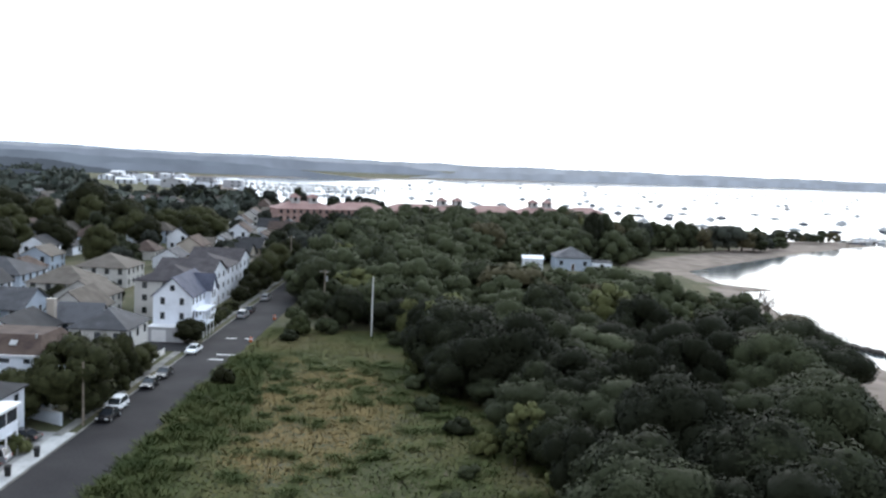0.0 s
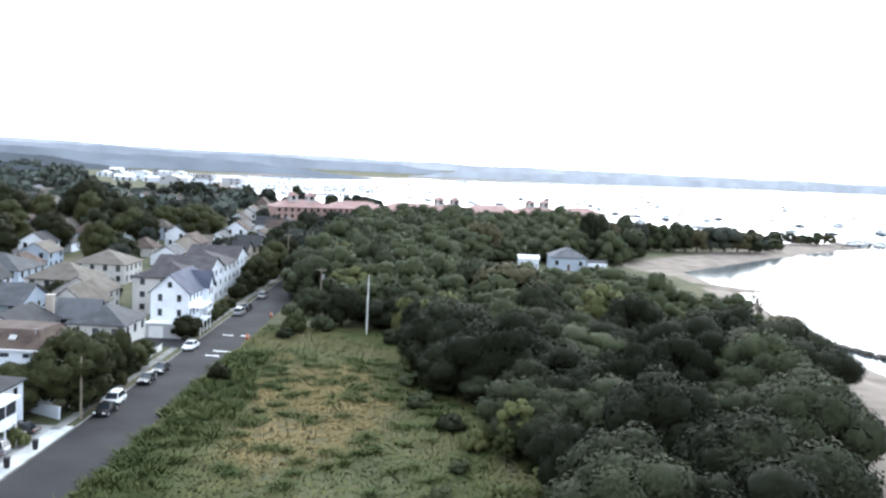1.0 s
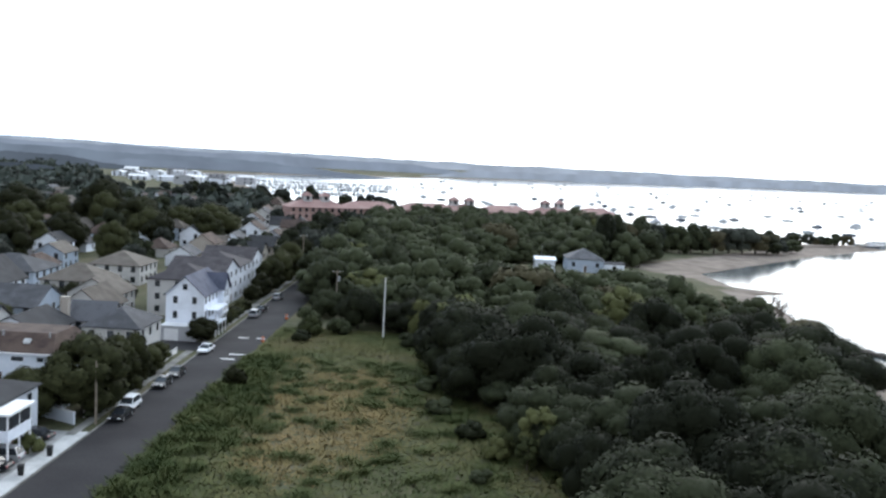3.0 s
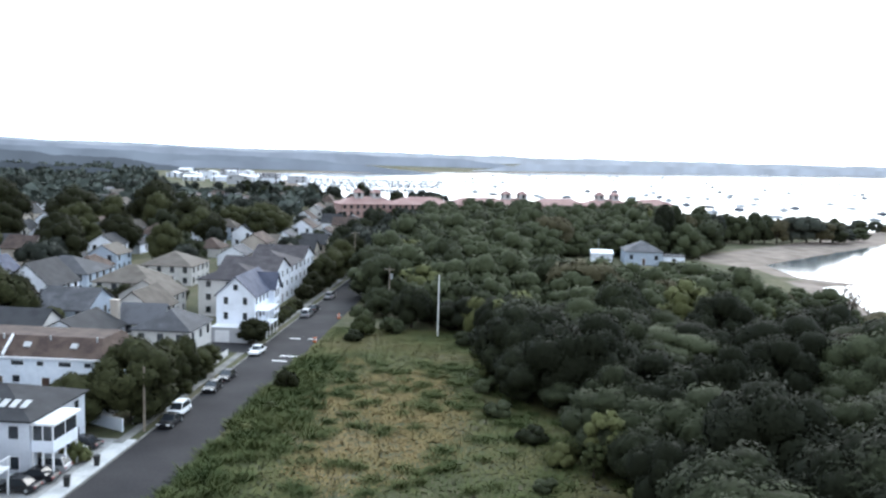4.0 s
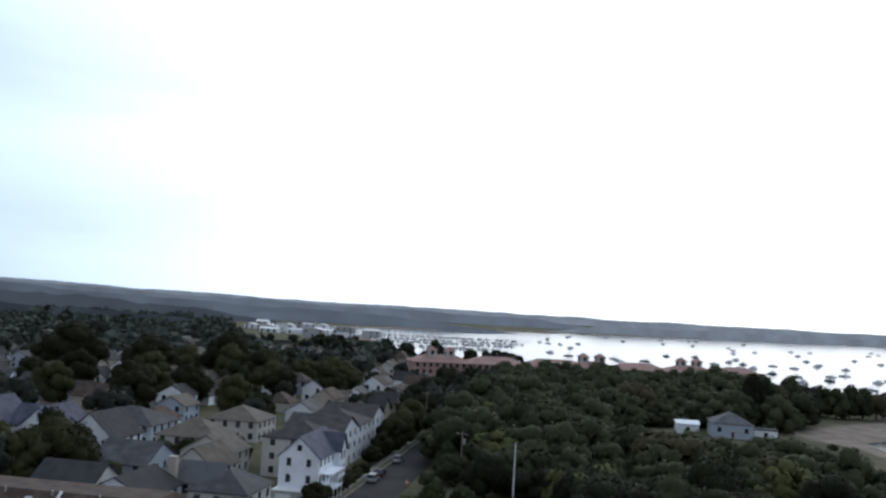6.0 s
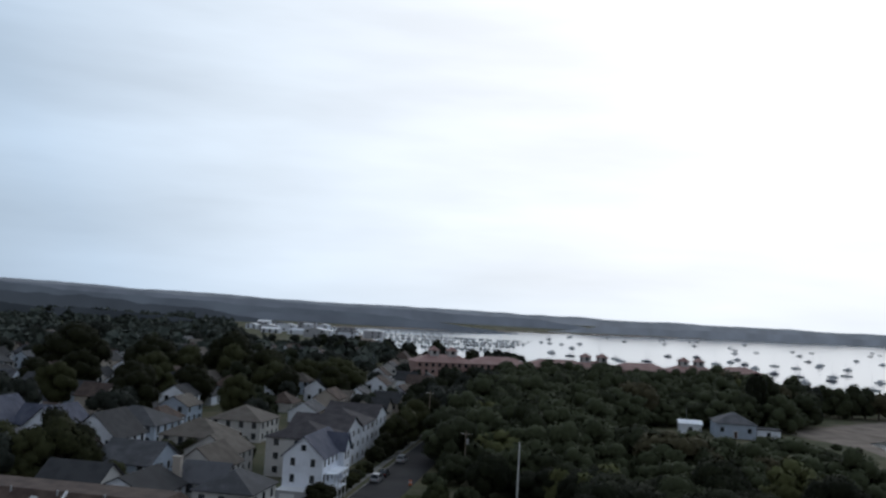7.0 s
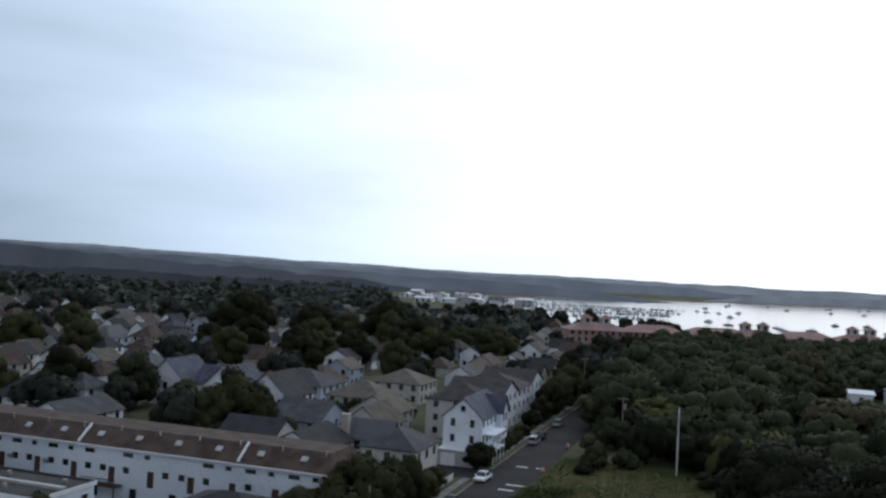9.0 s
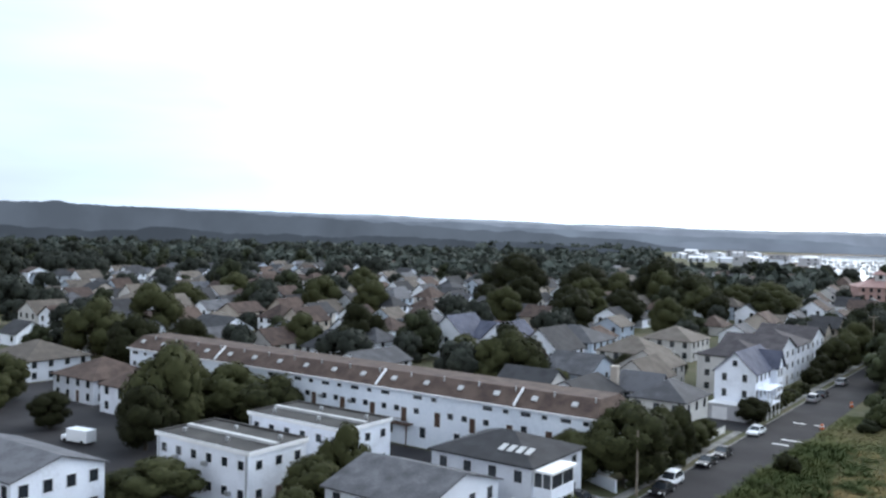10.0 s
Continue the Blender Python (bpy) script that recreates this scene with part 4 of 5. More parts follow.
# taller trees behind the beach houses, on the neck of the spit and at the shore
sr = random.Random(91)
for x, y, s, tall in [(55.1, 338.9, 0.86, 1.9), (61.7, 346.0, 0.8, 1.95), (66.8, 352.6, 0.75, 1.85), (71.9, 359.3, 0.96, 1.26), (79.0, 371.7, 0.99, 0.99), (87.6, 395.6, 0.88, 1.36),
                      (92.6, 398.2, 0.89, 1.29), (98.1, 395.9, 0.89, 1.23), (103.9, 398.8, 1.01, 1.19), (109.7, 401.8, 1.03, 1.08), (114.8, 401.8, 1.03, 1.0), (123.4, 408.8, 1.17, 0.96),
                      (130.7, 412.5, 1.38, 0.82), (137.9, 416.2, 1.27, 0.73), (144.3, 419.4, 1.16, 0.67), (151.0, 422.9, 0.91, 0.64), (160.7, 433.4, 0.87, 0.62), (70.1, 177.2, 1.12, 0.71),
                      (73.6, 175.9, 0.7, 0.77)]:
    kind = sr.choice([0, 1, 2, 4]) if y > 250 else 4
    plant_tree(LIGHT[kind] if y > 250 else WOOD_BRIGHT[1], x, y, s, sr.uniform(0, 360), "%s tree near the beach" % ("brownish-green" if kind == 4 else "dark green"), group="shore trees", tall=tall)

# street and garden trees
for x, y, s, tall in [(-46.6, 113.0, 1.2, 0.84), (-51.5, 108.0, 0.75, 0.9), (-46.5, 124, 0.62, 1.3), (-46.2, 130, 0.55, 1.3), (-46, 136, 0.5, 0.8), (-47, 143, 0.42, 0.8), (-44.9, 160.8, 0.6, 0.7),
                      (-47, 181, 0.45, 0.6), (-46.4, 188, 0.4, 0.5), (-46, 196, 0.4, 0.55), (-46, 206, 0.5, 0.8), (-46, 214, 0.6, 0.95), (-45.5, 223, 0.8, 1.05), (-46, 236, 0.9, 1.0), (-46, 252, 1.0, 1.0), (-46, 268, 1.0, 1.0)]:
    plant_tree(rr.choice(STREET), x, y, s, rr.uniform(0, 360), "dark green street tree beside the pavement", group="street trees", tall=tall)
for x, y, s, tall in [(-91, 151, 1.1, 1.0), (-94, 165, 1.3, 0.95), (-104, 163, 1.0, 0.9), (-92, 148, 0.8, 0.9), (-103, 105.6, 1.15, 0.72), (-111, 105.2, 1.2, 0.75), (-119, 105.6, 1.1, 0.75), (-109, 91, 1.2, 1.15),
                      (-106, 85, 0.9, 1.0), (-83.5, 70.2, 1.0, 0.55), (-87, 68.6, 0.8, 0.5), (-68.5, 84.0, 0.62, 1.5), (-69.5, 80, 0.7, 0.9), (-66, 78.5, 0.7, 0.9), (-64.8, 72, 0.6, 0.9), (-150, 128, 1.2, 1.0), (-160, 122, 1.2, 1.0), (-126, 130, 1.0, 0.8),
                      (-112, 172, 0.9, 0.9), (-84, 176, 0.6, 0.9), (-141, 172, 1.3, 1.0), (-150, 160, 1.1, 1.0), (-135, 160, 1.0, 0.9), (-152, 90, 0.9, 0.9), (-146, 84, 0.8, 0.8), (-128, 84, 0.7, 0.8), (-122, 127, 0.8, 0.9), (-118, 99, 1.0, 0.9),
                      (-163, 286, 1.5, 0.95), (-172, 276, 1.3, 0.9), (-150, 310, 1.45, 0.95), (-132, 338, 1.5, 1.1), (-111, 322, 1.4, 0.9), (-104, 316, 1.2, 0.9), (-90, 326, 1.3, 0.9), (-188, 131, 1.5, 0.9), (-203, 159, 1.5, 1.0), (-211, 233, 1.4, 1.0), (-198, 244, 1.3, 1.0),
                      (-216, 368, 1.7, 1.0), (-139, 292, 1.2, 0.9), (-165, 412, 1.6, 0.9), (-100, 262, 1.2, 1.0), (-120, 240, 1.3, 1.0), (-132, 262, 1.4, 1.0), (-250, 300, 1.5, 0.9), (-240, 200, 1.3, 0.9), (-262, 240, 1.4, 0.9)]:
    plant_tree(rr.choice(STREET), x, y, s, rr.uniform(0, 360), "large dark green tree among the houses", group="garden trees", tall=tall)
tr = random.Random(77)
for x, y, s, tall in [(-88, 154.5, 1.25, 1.0), (-78.5, 154.8, 0.6, 1.0), (-196, 338, 2.6, 0.8), (-206, 342, 1.9, 0.85), (-166, 342, 2.3, 0.75), (-155, 346, 1.8, 0.8), (-136, 346, 2.1, 1.0), (-118, 336, 2.1, 0.75),
                      (-92, 342, 2.0, 0.7), (-149, 250, 1.3, 1.0), (-121, 279, 1.4, 0.9), (-107, 352, 1.5, 0.8), (-71.5, 192, 0.75, 0.75), (-80, 186, 0.7, 0.8), (-85, 187, 0.6, 0.8), (-102, 171, 0.8, 0.9)]:
    plant_tree(tr.choice(STREET), x, y, s, tr.uniform(0, 360), "large dark green tree among the houses", group="garden trees", tall=tall)
for k in range(30):
    y = 112 + k * 1.45 if k < 16 else 164 + (k - 16) * 2.6
    if 146 < y < 162:
        continue
    plant_tree(BUSH[rr.choice([0, 2, 2])], -45.6 + rr.uniform(-0.4, 0.5), y + rr.uniform(-0.5, 0.5), rr.uniform(0.55, 0.95), rr.uniform(0, 360), "dark green garden shrub beside the pavement", "bush", "street shrubs", "bush")
grove = Grove()
n = 0
while n < 700:
    y = rr.uniform(118, 720)
    x = rr.uniform(-y * 1.8 - 60, -42)
    s = rr.uniform(0.45, 1.3) * (0.85 if y < 230 else 1.0)
    if y < 420 and x > -47 or not free(x - 1.6, x + 1.6, y - 1.6, y + 1.6):
        continue
    if y < 300 and rr.random() < 0.25:
        continue
    tall = rr.uniform(0.85, 1.2)
    if x > -0.46 * y and y > 270:
        s = min(s, (7.5 if x > -110 else 10.5) / (9.6 * tall))
    grove.add(rr.choice([2, 2, 2, 2, 1]), x, y, s, rr.uniform(0, 6.28), tall)
    n += 1
for px, py, s in ((-38, 274, 0.9), (-42, 280, 1.0), (-34, 278, 0.9), (-40, 290, 1.1), (-46, 286, 1.0)):
    grove.add(2, px, py, s, px, 1.0)
for k in range(60):
    y = rr.uniform(290, 460)
    grove.add(rr.choice([0, 1, 2]), rr.uniform(-70, -30), y, rr.uniform(0.5, 0.85), rr.uniform(0, 6.28), 1.0)
grove.done("town_trees", "dark green tree crowns between the town's houses")

# far woods, too many to count
def far_woods():
    rng = np.random.default_rng(9)
    V, F, k = [], [], 0
    base = [np.array(c) for c in rng.normal(size=(70, 3))]
    r2 = random.Random(8)
    count = 0
    while count < 2600:
        y = 420 + 800 * r2.random() ** 1.3
        x = r2.uniform(-y * 2.2, 120)
        d = on_land(x, y)
        if d < 12 or (y > 600 and -0.40 * y < x < 0) or (x > -40 and y < 640) or (-110 < x < 90 and y < 640):
            continue
        count += 1
        R = r2.uniform(4, 8)
        H = R * r2.uniform(1.1, 1.6)
        n = 44
        dd = rng.normal(size=(n, 3))
        dd /= np.linalg.norm(dd, axis=1)[:, None]
        p = dd * np.array([R, R, H * 0.5]) * rng.uniform(0.6, 1.1, (n, 1)) + np.array([x, y, H * 0.55])
        t = rng.normal(size=(n, 3)) * R * 0.22
        b = np.cross(t, dd) * 0.9
        V.append(np.stack([p - t, p + b, p + t, p - b], 1).reshape(-1, 3))
        F.append(np.arange(k, k + 4 * n).reshape(-1, 4))
        k += 4 * n
    me = bpy.data.meshes.new("far_woods")
    me.from_pydata(np.concatenate(V).tolist(), [], np.concatenate(F).tolist())
    me.materials.append(M["leaf_far_haze"])
    tagged(new("far_woods", me), "distant dark green woods behind the town, haze in their leaf colour", "woods", kind="stuff")


# leaves paler and bluer than the near ones: haze put into the colour
M["leaf_far_haze"] = leafy("leaf_far_haze", [(0.042, 0.051, 0.044), (0.060, 0.070, 0.059), (0.084, 0.094, 0.078)], 0)
far_woods()


# the far shore's hills, three depths of hazy distance
def far_hills(name, reach, color, crest, label, rough):
    """A ridge with a wooded crest; reach lists (degrees, distance) seen from the start of the walk, crest (degrees, height)."""
    verts, faces = [], []
    low, high = reach[0][0], reach[-1][0]
    n = int((high - low) * 7)
    for i in range(n):
        deg = low + (high - low) * i / (n - 1)
        a, r = radians(deg), between(reach, deg)
        fade = min(1, (high - deg) / 6, 1 if low < -70 else (deg - low) / 4)
        top = between(crest, deg) + rough * (noise.noise((deg * 0.22, r * 0.01, 0)) + 0.5 * noise.noise((deg * 0.9, r * 0.01, 4)) + 0.2 * noise.noise((deg * 4.0, r * 0.01, 9)))
        top = -3 + (top + 3) * fade
        x, y = math.sin(a) * r, math.cos(a) * r
        verts += [(x, y, -3), (x, y, top), (x * 1.03, y * 1.03, top * 0.9), (x * 1.03, y * 1.03, -3)]
    for i in range(n - 1):
        for j in range(3):
            faces.append((i * 4 + j, i * 4 + 4 + j, i * 4 + 5 + j, i * 4 + 1 + j))
    me = bpy.data.meshes.new(name)
    me.from_pydata(verts, [], faces)
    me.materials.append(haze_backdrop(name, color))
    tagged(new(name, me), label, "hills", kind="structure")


# haze is painted into each ridge's glow, paler and bluer the farther it stands
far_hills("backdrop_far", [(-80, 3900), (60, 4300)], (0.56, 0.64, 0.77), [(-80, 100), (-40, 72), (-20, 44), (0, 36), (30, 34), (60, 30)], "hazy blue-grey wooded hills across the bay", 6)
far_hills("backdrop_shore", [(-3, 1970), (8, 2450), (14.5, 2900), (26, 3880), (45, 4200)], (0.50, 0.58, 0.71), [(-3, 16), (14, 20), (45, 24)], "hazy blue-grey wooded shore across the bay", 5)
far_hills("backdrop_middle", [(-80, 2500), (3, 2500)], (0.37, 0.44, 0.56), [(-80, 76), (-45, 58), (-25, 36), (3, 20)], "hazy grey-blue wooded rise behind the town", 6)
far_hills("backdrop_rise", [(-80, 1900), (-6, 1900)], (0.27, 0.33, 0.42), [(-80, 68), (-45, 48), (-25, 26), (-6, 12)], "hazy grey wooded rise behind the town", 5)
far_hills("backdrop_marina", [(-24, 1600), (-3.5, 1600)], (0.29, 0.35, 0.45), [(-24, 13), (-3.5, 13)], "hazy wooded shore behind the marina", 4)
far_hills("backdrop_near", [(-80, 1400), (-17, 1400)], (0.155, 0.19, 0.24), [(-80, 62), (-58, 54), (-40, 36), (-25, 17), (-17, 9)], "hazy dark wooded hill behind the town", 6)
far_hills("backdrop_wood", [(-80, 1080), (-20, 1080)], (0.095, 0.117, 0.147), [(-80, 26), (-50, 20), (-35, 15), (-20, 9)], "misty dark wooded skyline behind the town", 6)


# ---- field ----
def upward(q):
    """Turns each blade of the array so that its face looks up."""
    up = np.cross(q[:, 1] - q[:, 0], q[:, 2] - q[:, 0])[:, 2]
    return np.where((up < 0)[:, None, None], q[:, ::-1], q)


def meadow_light(me):
    """Blades take the light of the meadow as a whole."""
    n = len(me.vertices)
    rng = np.random.default_rng(2)
    v = rng.normal(scale=0.22, size=(n, 3)) + np.array([0, 0, 1.0])
    me.polygons.foreach_set("use_smooth", [True] * len(me.polygons))
    me.normals_split_custom_set_from_vertices((v / np.linalg.norm(v, axis=1)[:, None]).tolist())


def tall_grass():
    """Rough grass and reeds: tufts of bent blades over the field."""
    rng = np.random.default_rng(4)
    n = 34000
    y = 52 + 126 * rng.random(n)
    left = np.full(n, ROAD_R + 0.4)
    right = np.array([wood_edge(v) + 6 for v in y])
    x = left + (right - left) * rng.random(n)
    patch = np.array([noise.noise((a * 0.07, b * 0.07, 3)) for a, b in zip(x, y)])
    high = 0.12 + 0.22 * np.clip(patch + 0.3, 0, 1) + 0.12 * rng.random(n)
    V, F, k = [], [], 0
    for j in range(5):
        a = rng.uniform(0, 6.28, n)
        w = 0.09 + 0.08 * rng.random(n)
        lean = (1.0 + 1.2 * rng.random(n)) * high
        ox, oy = rng.normal(scale=0.28, size=(2, n))
        h = high * rng.uniform(0.6, 1.1, n)
        bx, by = x + ox, y + oy
        c, s = np.cos(a), np.sin(a)
        q = np.stack([np.stack([bx - s * w, by + c * w, np.full(n, -0.05)], 1), np.stack([bx + s * w, by - c * w, np.full(n, -0.05)], 1),
                      np.stack([bx + c * lean, by + s * lean, h], 1)], 1)
        V.append(upward(q).reshape(-1, 3))
        F.append(np.arange(k, k + 3 * n).reshape(-1, 3))
        k += 3 * n
    me = bpy.data.meshes.new("tall_grass")
    me.from_pydata(np.concatenate(V).tolist(), [], np.concatenate(F).tolist())
    me.materials.append(M["grass"])
    me.materials.append(M["grass_dry"])
    # a dry, reddish stretch in the middle of the field
    dry = ((x + 17 + (y - 122) * 0.12) / 10) ** 2 + ((y - 122) / 27) ** 2 - 1.2 * patch + 0.5 * rng.random(n) < 1.5
    me.polygons.foreach_set("material_index", np.tile(dry.astype(np.int32), 5))
    meadow_light(me)
    tagged(new("tall_grass", me), "rough green and tan grass over the field", "grass", kind="stuff")


tall_grass()


def reeds():
    """Taller green reeds in soft mounds beside the street and across the near field."""
    rng = np.random.default_rng(14)
    V, F, k = [], [], 0
    for i in range(520):
        near = rng.random() < 0.45 or i % 9 == 0
        cy = rng.uniform(56, 150)
        cx = ROAD_R + 0.5 + abs(rng.normal()) * 3.5 if near else rng.uniform(ROAD_R + 4, max(ROAD_R + 6, wood_edge(cy) + 2))
        r = rng.uniform(0.7, 1.9)
        n = 190
        d = rng.normal(size=(n, 2)) * r * 0.5
        h = (0.85 if near else 0.55) * rng.uniform(0.6, 1.3, n) * np.exp(-(d ** 2).sum(1) / (2 * r * r))
        a = rng.uniform(0, 6.28, n)
        w = rng.uniform(0.03, 0.06, n)
        bx, by = cx + d[:, 0], cy + d[:, 1]
        c, s = np.cos(a), np.sin(a)
        tip = rng.normal(scale=0.6, size=(n, 2))
        z = np.full(n, -0.05)
        q = np.stack([np.stack([bx - s * w, by + c * w, z], 1), np.stack([bx + s * w, by - c * w, z], 1),
                      np.stack([bx + s * w * 0.6 + tip[:, 0], by - c * w * 0.6 + tip[:, 1], h], 1), np.stack([bx - s * w * 0.6 + tip[:, 0], by + c * w * 0.6 + tip[:, 1], h * 1.05], 1)], 1)
        keep = bx > ROAD_R - 0.4
        q = upward(q[keep])
        V.append(q.reshape(-1, 3))
        F.append(np.arange(k, k + 4 * len(q)).reshape(-1, 4))
        k += 4 * len(q)
    me = bpy.data.meshes.new("reeds")
    me.from_pydata(np.concatenate(V).tolist(), [], np.concatenate(F).tolist())
    me.materials.append(M["reed"])
    meadow_light(me)
    tagged(new("reeds", me), "tall green reeds in mounds across the field", "reeds", kind="stuff")


reeds()


# ---- poles ----
def utility_pole(x, y, top, label, mat, arm=True, box_on=False, name="utility_pole"):
    p = thing(name, x, y, 0, label, "utility pole")
    bm = bmesh.new()
    tube(bm, (0, 0, -0.3), (0, 0, top), 0.17, 0.11, 10)
    part("shaft", bm, M[mat], p)
    if arm:
        a = part("crossarm", boxed((-1.1, 1.1, -0.06, 0.06, top - 0.7, top - 0.56)), M["wood"], p)
        for u in (-1.0, -0.5, 0.5, 1.0):
            bm = bmesh.new()
            tube(bm, (u, 0, top - 0.56), (u, 0, top - 0.4), 0.05, 0.04, 6)
            part("insulator", bm, M["trim"], a)
    if box_on:
        bm = bmesh.new()
        tube(bm, (0.42, 0, top - 2.6), (0.42, 0, top - 1.5), 0.28, 0.28, 10)
        part("transformer", bm, M["metal"], p, "grey transformer can")
    return p


utility_pole(-13.2, 173.2, 11.7, "tall bleached timber pole standing at the field's edge", "wood_pale", arm=False)
utility_pole(-43.5, 109.0, 7.9, "weathered timber utility pole beside the street", "wood", arm=False)
utility_pole(-25.5, 196, 10.0, "timber utility pole with a transformer among trees", "wood", box_on=True)
utility_pole(-44.2, 262, 11.5, "timber utility pole with a crossarm beside the street", "wood")


def street_lamp(x, y, high):
    p = thing("street_lamp", x, y, 0, "slim metal street lamp with a pale lamp head", "street lamp")
    bm = bmesh.new()
    tube(bm, (0, 0, -0.2), (0, 0, high), 0.09, 0.06, 8)
    part("post", bm, M["metal"], p)
    bm = bmesh.new()
    tube(bm, (0, 0, high - 0.1), (1.6, 0, high + 0.25), 0.04, 0.035, 6)
    part("arm", bm, M["metal"], p)
    part("lamp_head", boxed((1.4, 2.2, -0.16, 0.16, high + 0.16, high + 0.34), bevel=0.04), M["trim"], p, "pale lamp head")


street_lamp(-45.4, 115.5, 6.2)


# ---- cars ----
def car_kind(paint, label, suv=False):
    c = thing("car", 0, 0, 0, label, "car")
    L, W, H = (4.7, 1.86, 1.68) if suv else (4.55, 1.78, 1.42)
    belt = 0.98 if suv else 0.86
    bm = bmesh.new()
    prof = [(-L / 2, 0.32), (-L / 2 - 0.02, 0.7), (-L / 2 + 0.12, belt), (L / 2 - 1.15, belt - 0.02), (L / 2 - 0.2, belt - 0.16), (L / 2, 0.62), (L / 2 - 0.02, 0.32)]
    for s0, s1, k0, k1 in ((-1, 1, 1.0, 1.0),):
        hull_of(bm, [(-W / 2 + (0.06 if z > 0.8 else 0), y, z) for y, z in prof], [(W / 2 - (0.06 if z > 0.8 else 0), y, z) for y, z in prof])
    bmesh.ops.recalc_face_normals(bm, faces=bm.faces[:])
    bmesh.ops.bevel(bm, geom=bm.edges[:], offset=0.05, segments=2, affect="EDGES")
    part("body", bm, M[paint], c)
    back = -L / 2 + (0.18 if suv else 0.75)
    low = [(-W / 2 + 0.08, back - 0.05, belt - 0.03), (W / 2 - 0.08, back - 0.05, belt - 0.03), (W / 2 - 0.08, L / 2 - 1.2, belt - 0.03), (-W / 2 + 0.08, L / 2 - 1.2, belt - 0.03)]
    high = [(-W / 2 + 0.24, back + (0.25 if suv else 0.55), H - 0.06), (W / 2 - 0.24, back + (0.25 if suv else 0.55), H - 0.06), (W / 2 - 0.24, L / 2 - 2.0, H - 0.06), (-W / 2 + 0.24, L / 2 - 2.0, H - 0.06)]
    bm = bmesh.new()
    hull_of(bm, low, high)
    part("window_glass", bm, M["glass"], c, "dark car glass")
    bm = bmesh.new()
    hull_of(bm, high, [(p[0] * 0.94, p[1] * 0.97, H) for p in high])
    part("roof", bm, M[paint], c)
    for i in range(4):
        bm = bmesh.new()
        a, b = Vector(low[i]), Vector(high[i])
        tube(bm, a, b, 0.05, 0.045, 5)
        part("pillar", bm, M[paint], c)
    for sx in (-1, 1):
        for y in (-L / 2 + 0.85, L / 2 - 0.9):
            bm = bmesh.new()
            tube(bm, (sx * (W / 2 - 0.22), y, 0.33), (sx * (W / 2 + 0.01), y, 0.33), 0.33, 0.33, 14)
            t = part("tyre", bm, M["rubber"], c)
            bm = bmesh.new()
            tube(bm, (sx * (W / 2 + 0.01), y, 0.33), (sx * (W / 2 + 0.025), y, 0.33), 0.2, 0.18, 10)
            part("rim", bm, M["metal"], t)
        part("headlight", boxed((sx * W / 2 - sx * 0.45 if sx > 0 else -W / 2 + 0.08, W / 2 - 0.08 if sx > 0 else -W / 2 + 0.45, L / 2 - 0.12, L / 2 + 0.02, 0.55, 0.7)), M["trim"], c)
        part("tail_light", boxed((W / 2 - 0.4 if sx > 0 else -W / 2 + 0.05, W / 2 - 0.05 if sx > 0 else -W / 2 + 0.4, -L / 2 - 0.04, -L / 2 + 0.1, 0.62, 0.78)), M["car_red"], c)
        part("mirror", boxed((sx * (W / 2 + 0.08) - 0.08, sx * (W / 2 + 0.08) + 0.08, L / 2 - 1.55, L / 2 - 1.4, belt, belt + 0.14)), M[paint], c)
    return c


KIND = {"white": car_kind("car_white", "white parked car beside the kerb"), "suv": car_kind("car_white", "white parked sport utility car at the kerb", True),
        "black": car_kind("car_black", "black parked car standing near houses", False), "silver": car_kind("car_silver", "silver parked car standing near houses", True)}
PARKED = [("suv", -42.0, 116.2, 0.03, 180), ("white", -41.9, 152.3, 0.03, 178), ("black", -41.6, 128.5, 0.03, 180), ("black", -41.6, 135.0, 0.03, 180),
          ("silver", -41.5, 188, 0.03, 0), ("black", -41.5, 194.5, 0.03, 0), ("silver", -41.4, 212, 0.03, 0), ("black", -47.9, 101.9, 0.10, 84), ("white", -48.6, 99.6, 0.10, 86), ("silver", -47.9, 94.2, 0.10, 92), ("black", -47.6, 91.4, 0.10, 88),
          ("black", -48.0, 88.6, 0.10, 90), ("black", -41.4, 111.9, 0.03, 178)]
used = set()
for kind, x, y, z, turn in PARKED:
    if kind in used:
        copy_thing(KIND[kind], pose(x, y, z, 0, 0, turn))
    else:
        KIND[kind].matrix_basis = pose(x, y, z, 0, 0, turn)
        used.add(kind)


def van(x, y, turn):
    v = thing("van", x, y, 0.02, "white parked van in the yard", "van", turn)
    part("body", boxed((-0.95, 0.95, -2.5, 1.5, 0.35, 2.1), (-0.93, 0.93, 1.5, 2.5, 0.35, 1.1), bevel=0.08), M["car_white"], v)
    part("windscreen", boxed((-0.8, 0.8, 1.46, 1.56, 1.2, 1.95)), M["glass"], v)
    for sx in (-1, 1):
        for yy in (-1.6, 1.7):
            bm = bmesh.new()
            tube(bm, (sx * 0.7, yy, 0.35), (sx * 0.97, yy, 0.35), 0.35, 0.35, 12)
            part("tyre", bm, M["rubber"], v)


van(-116.5, 81.5, 100)

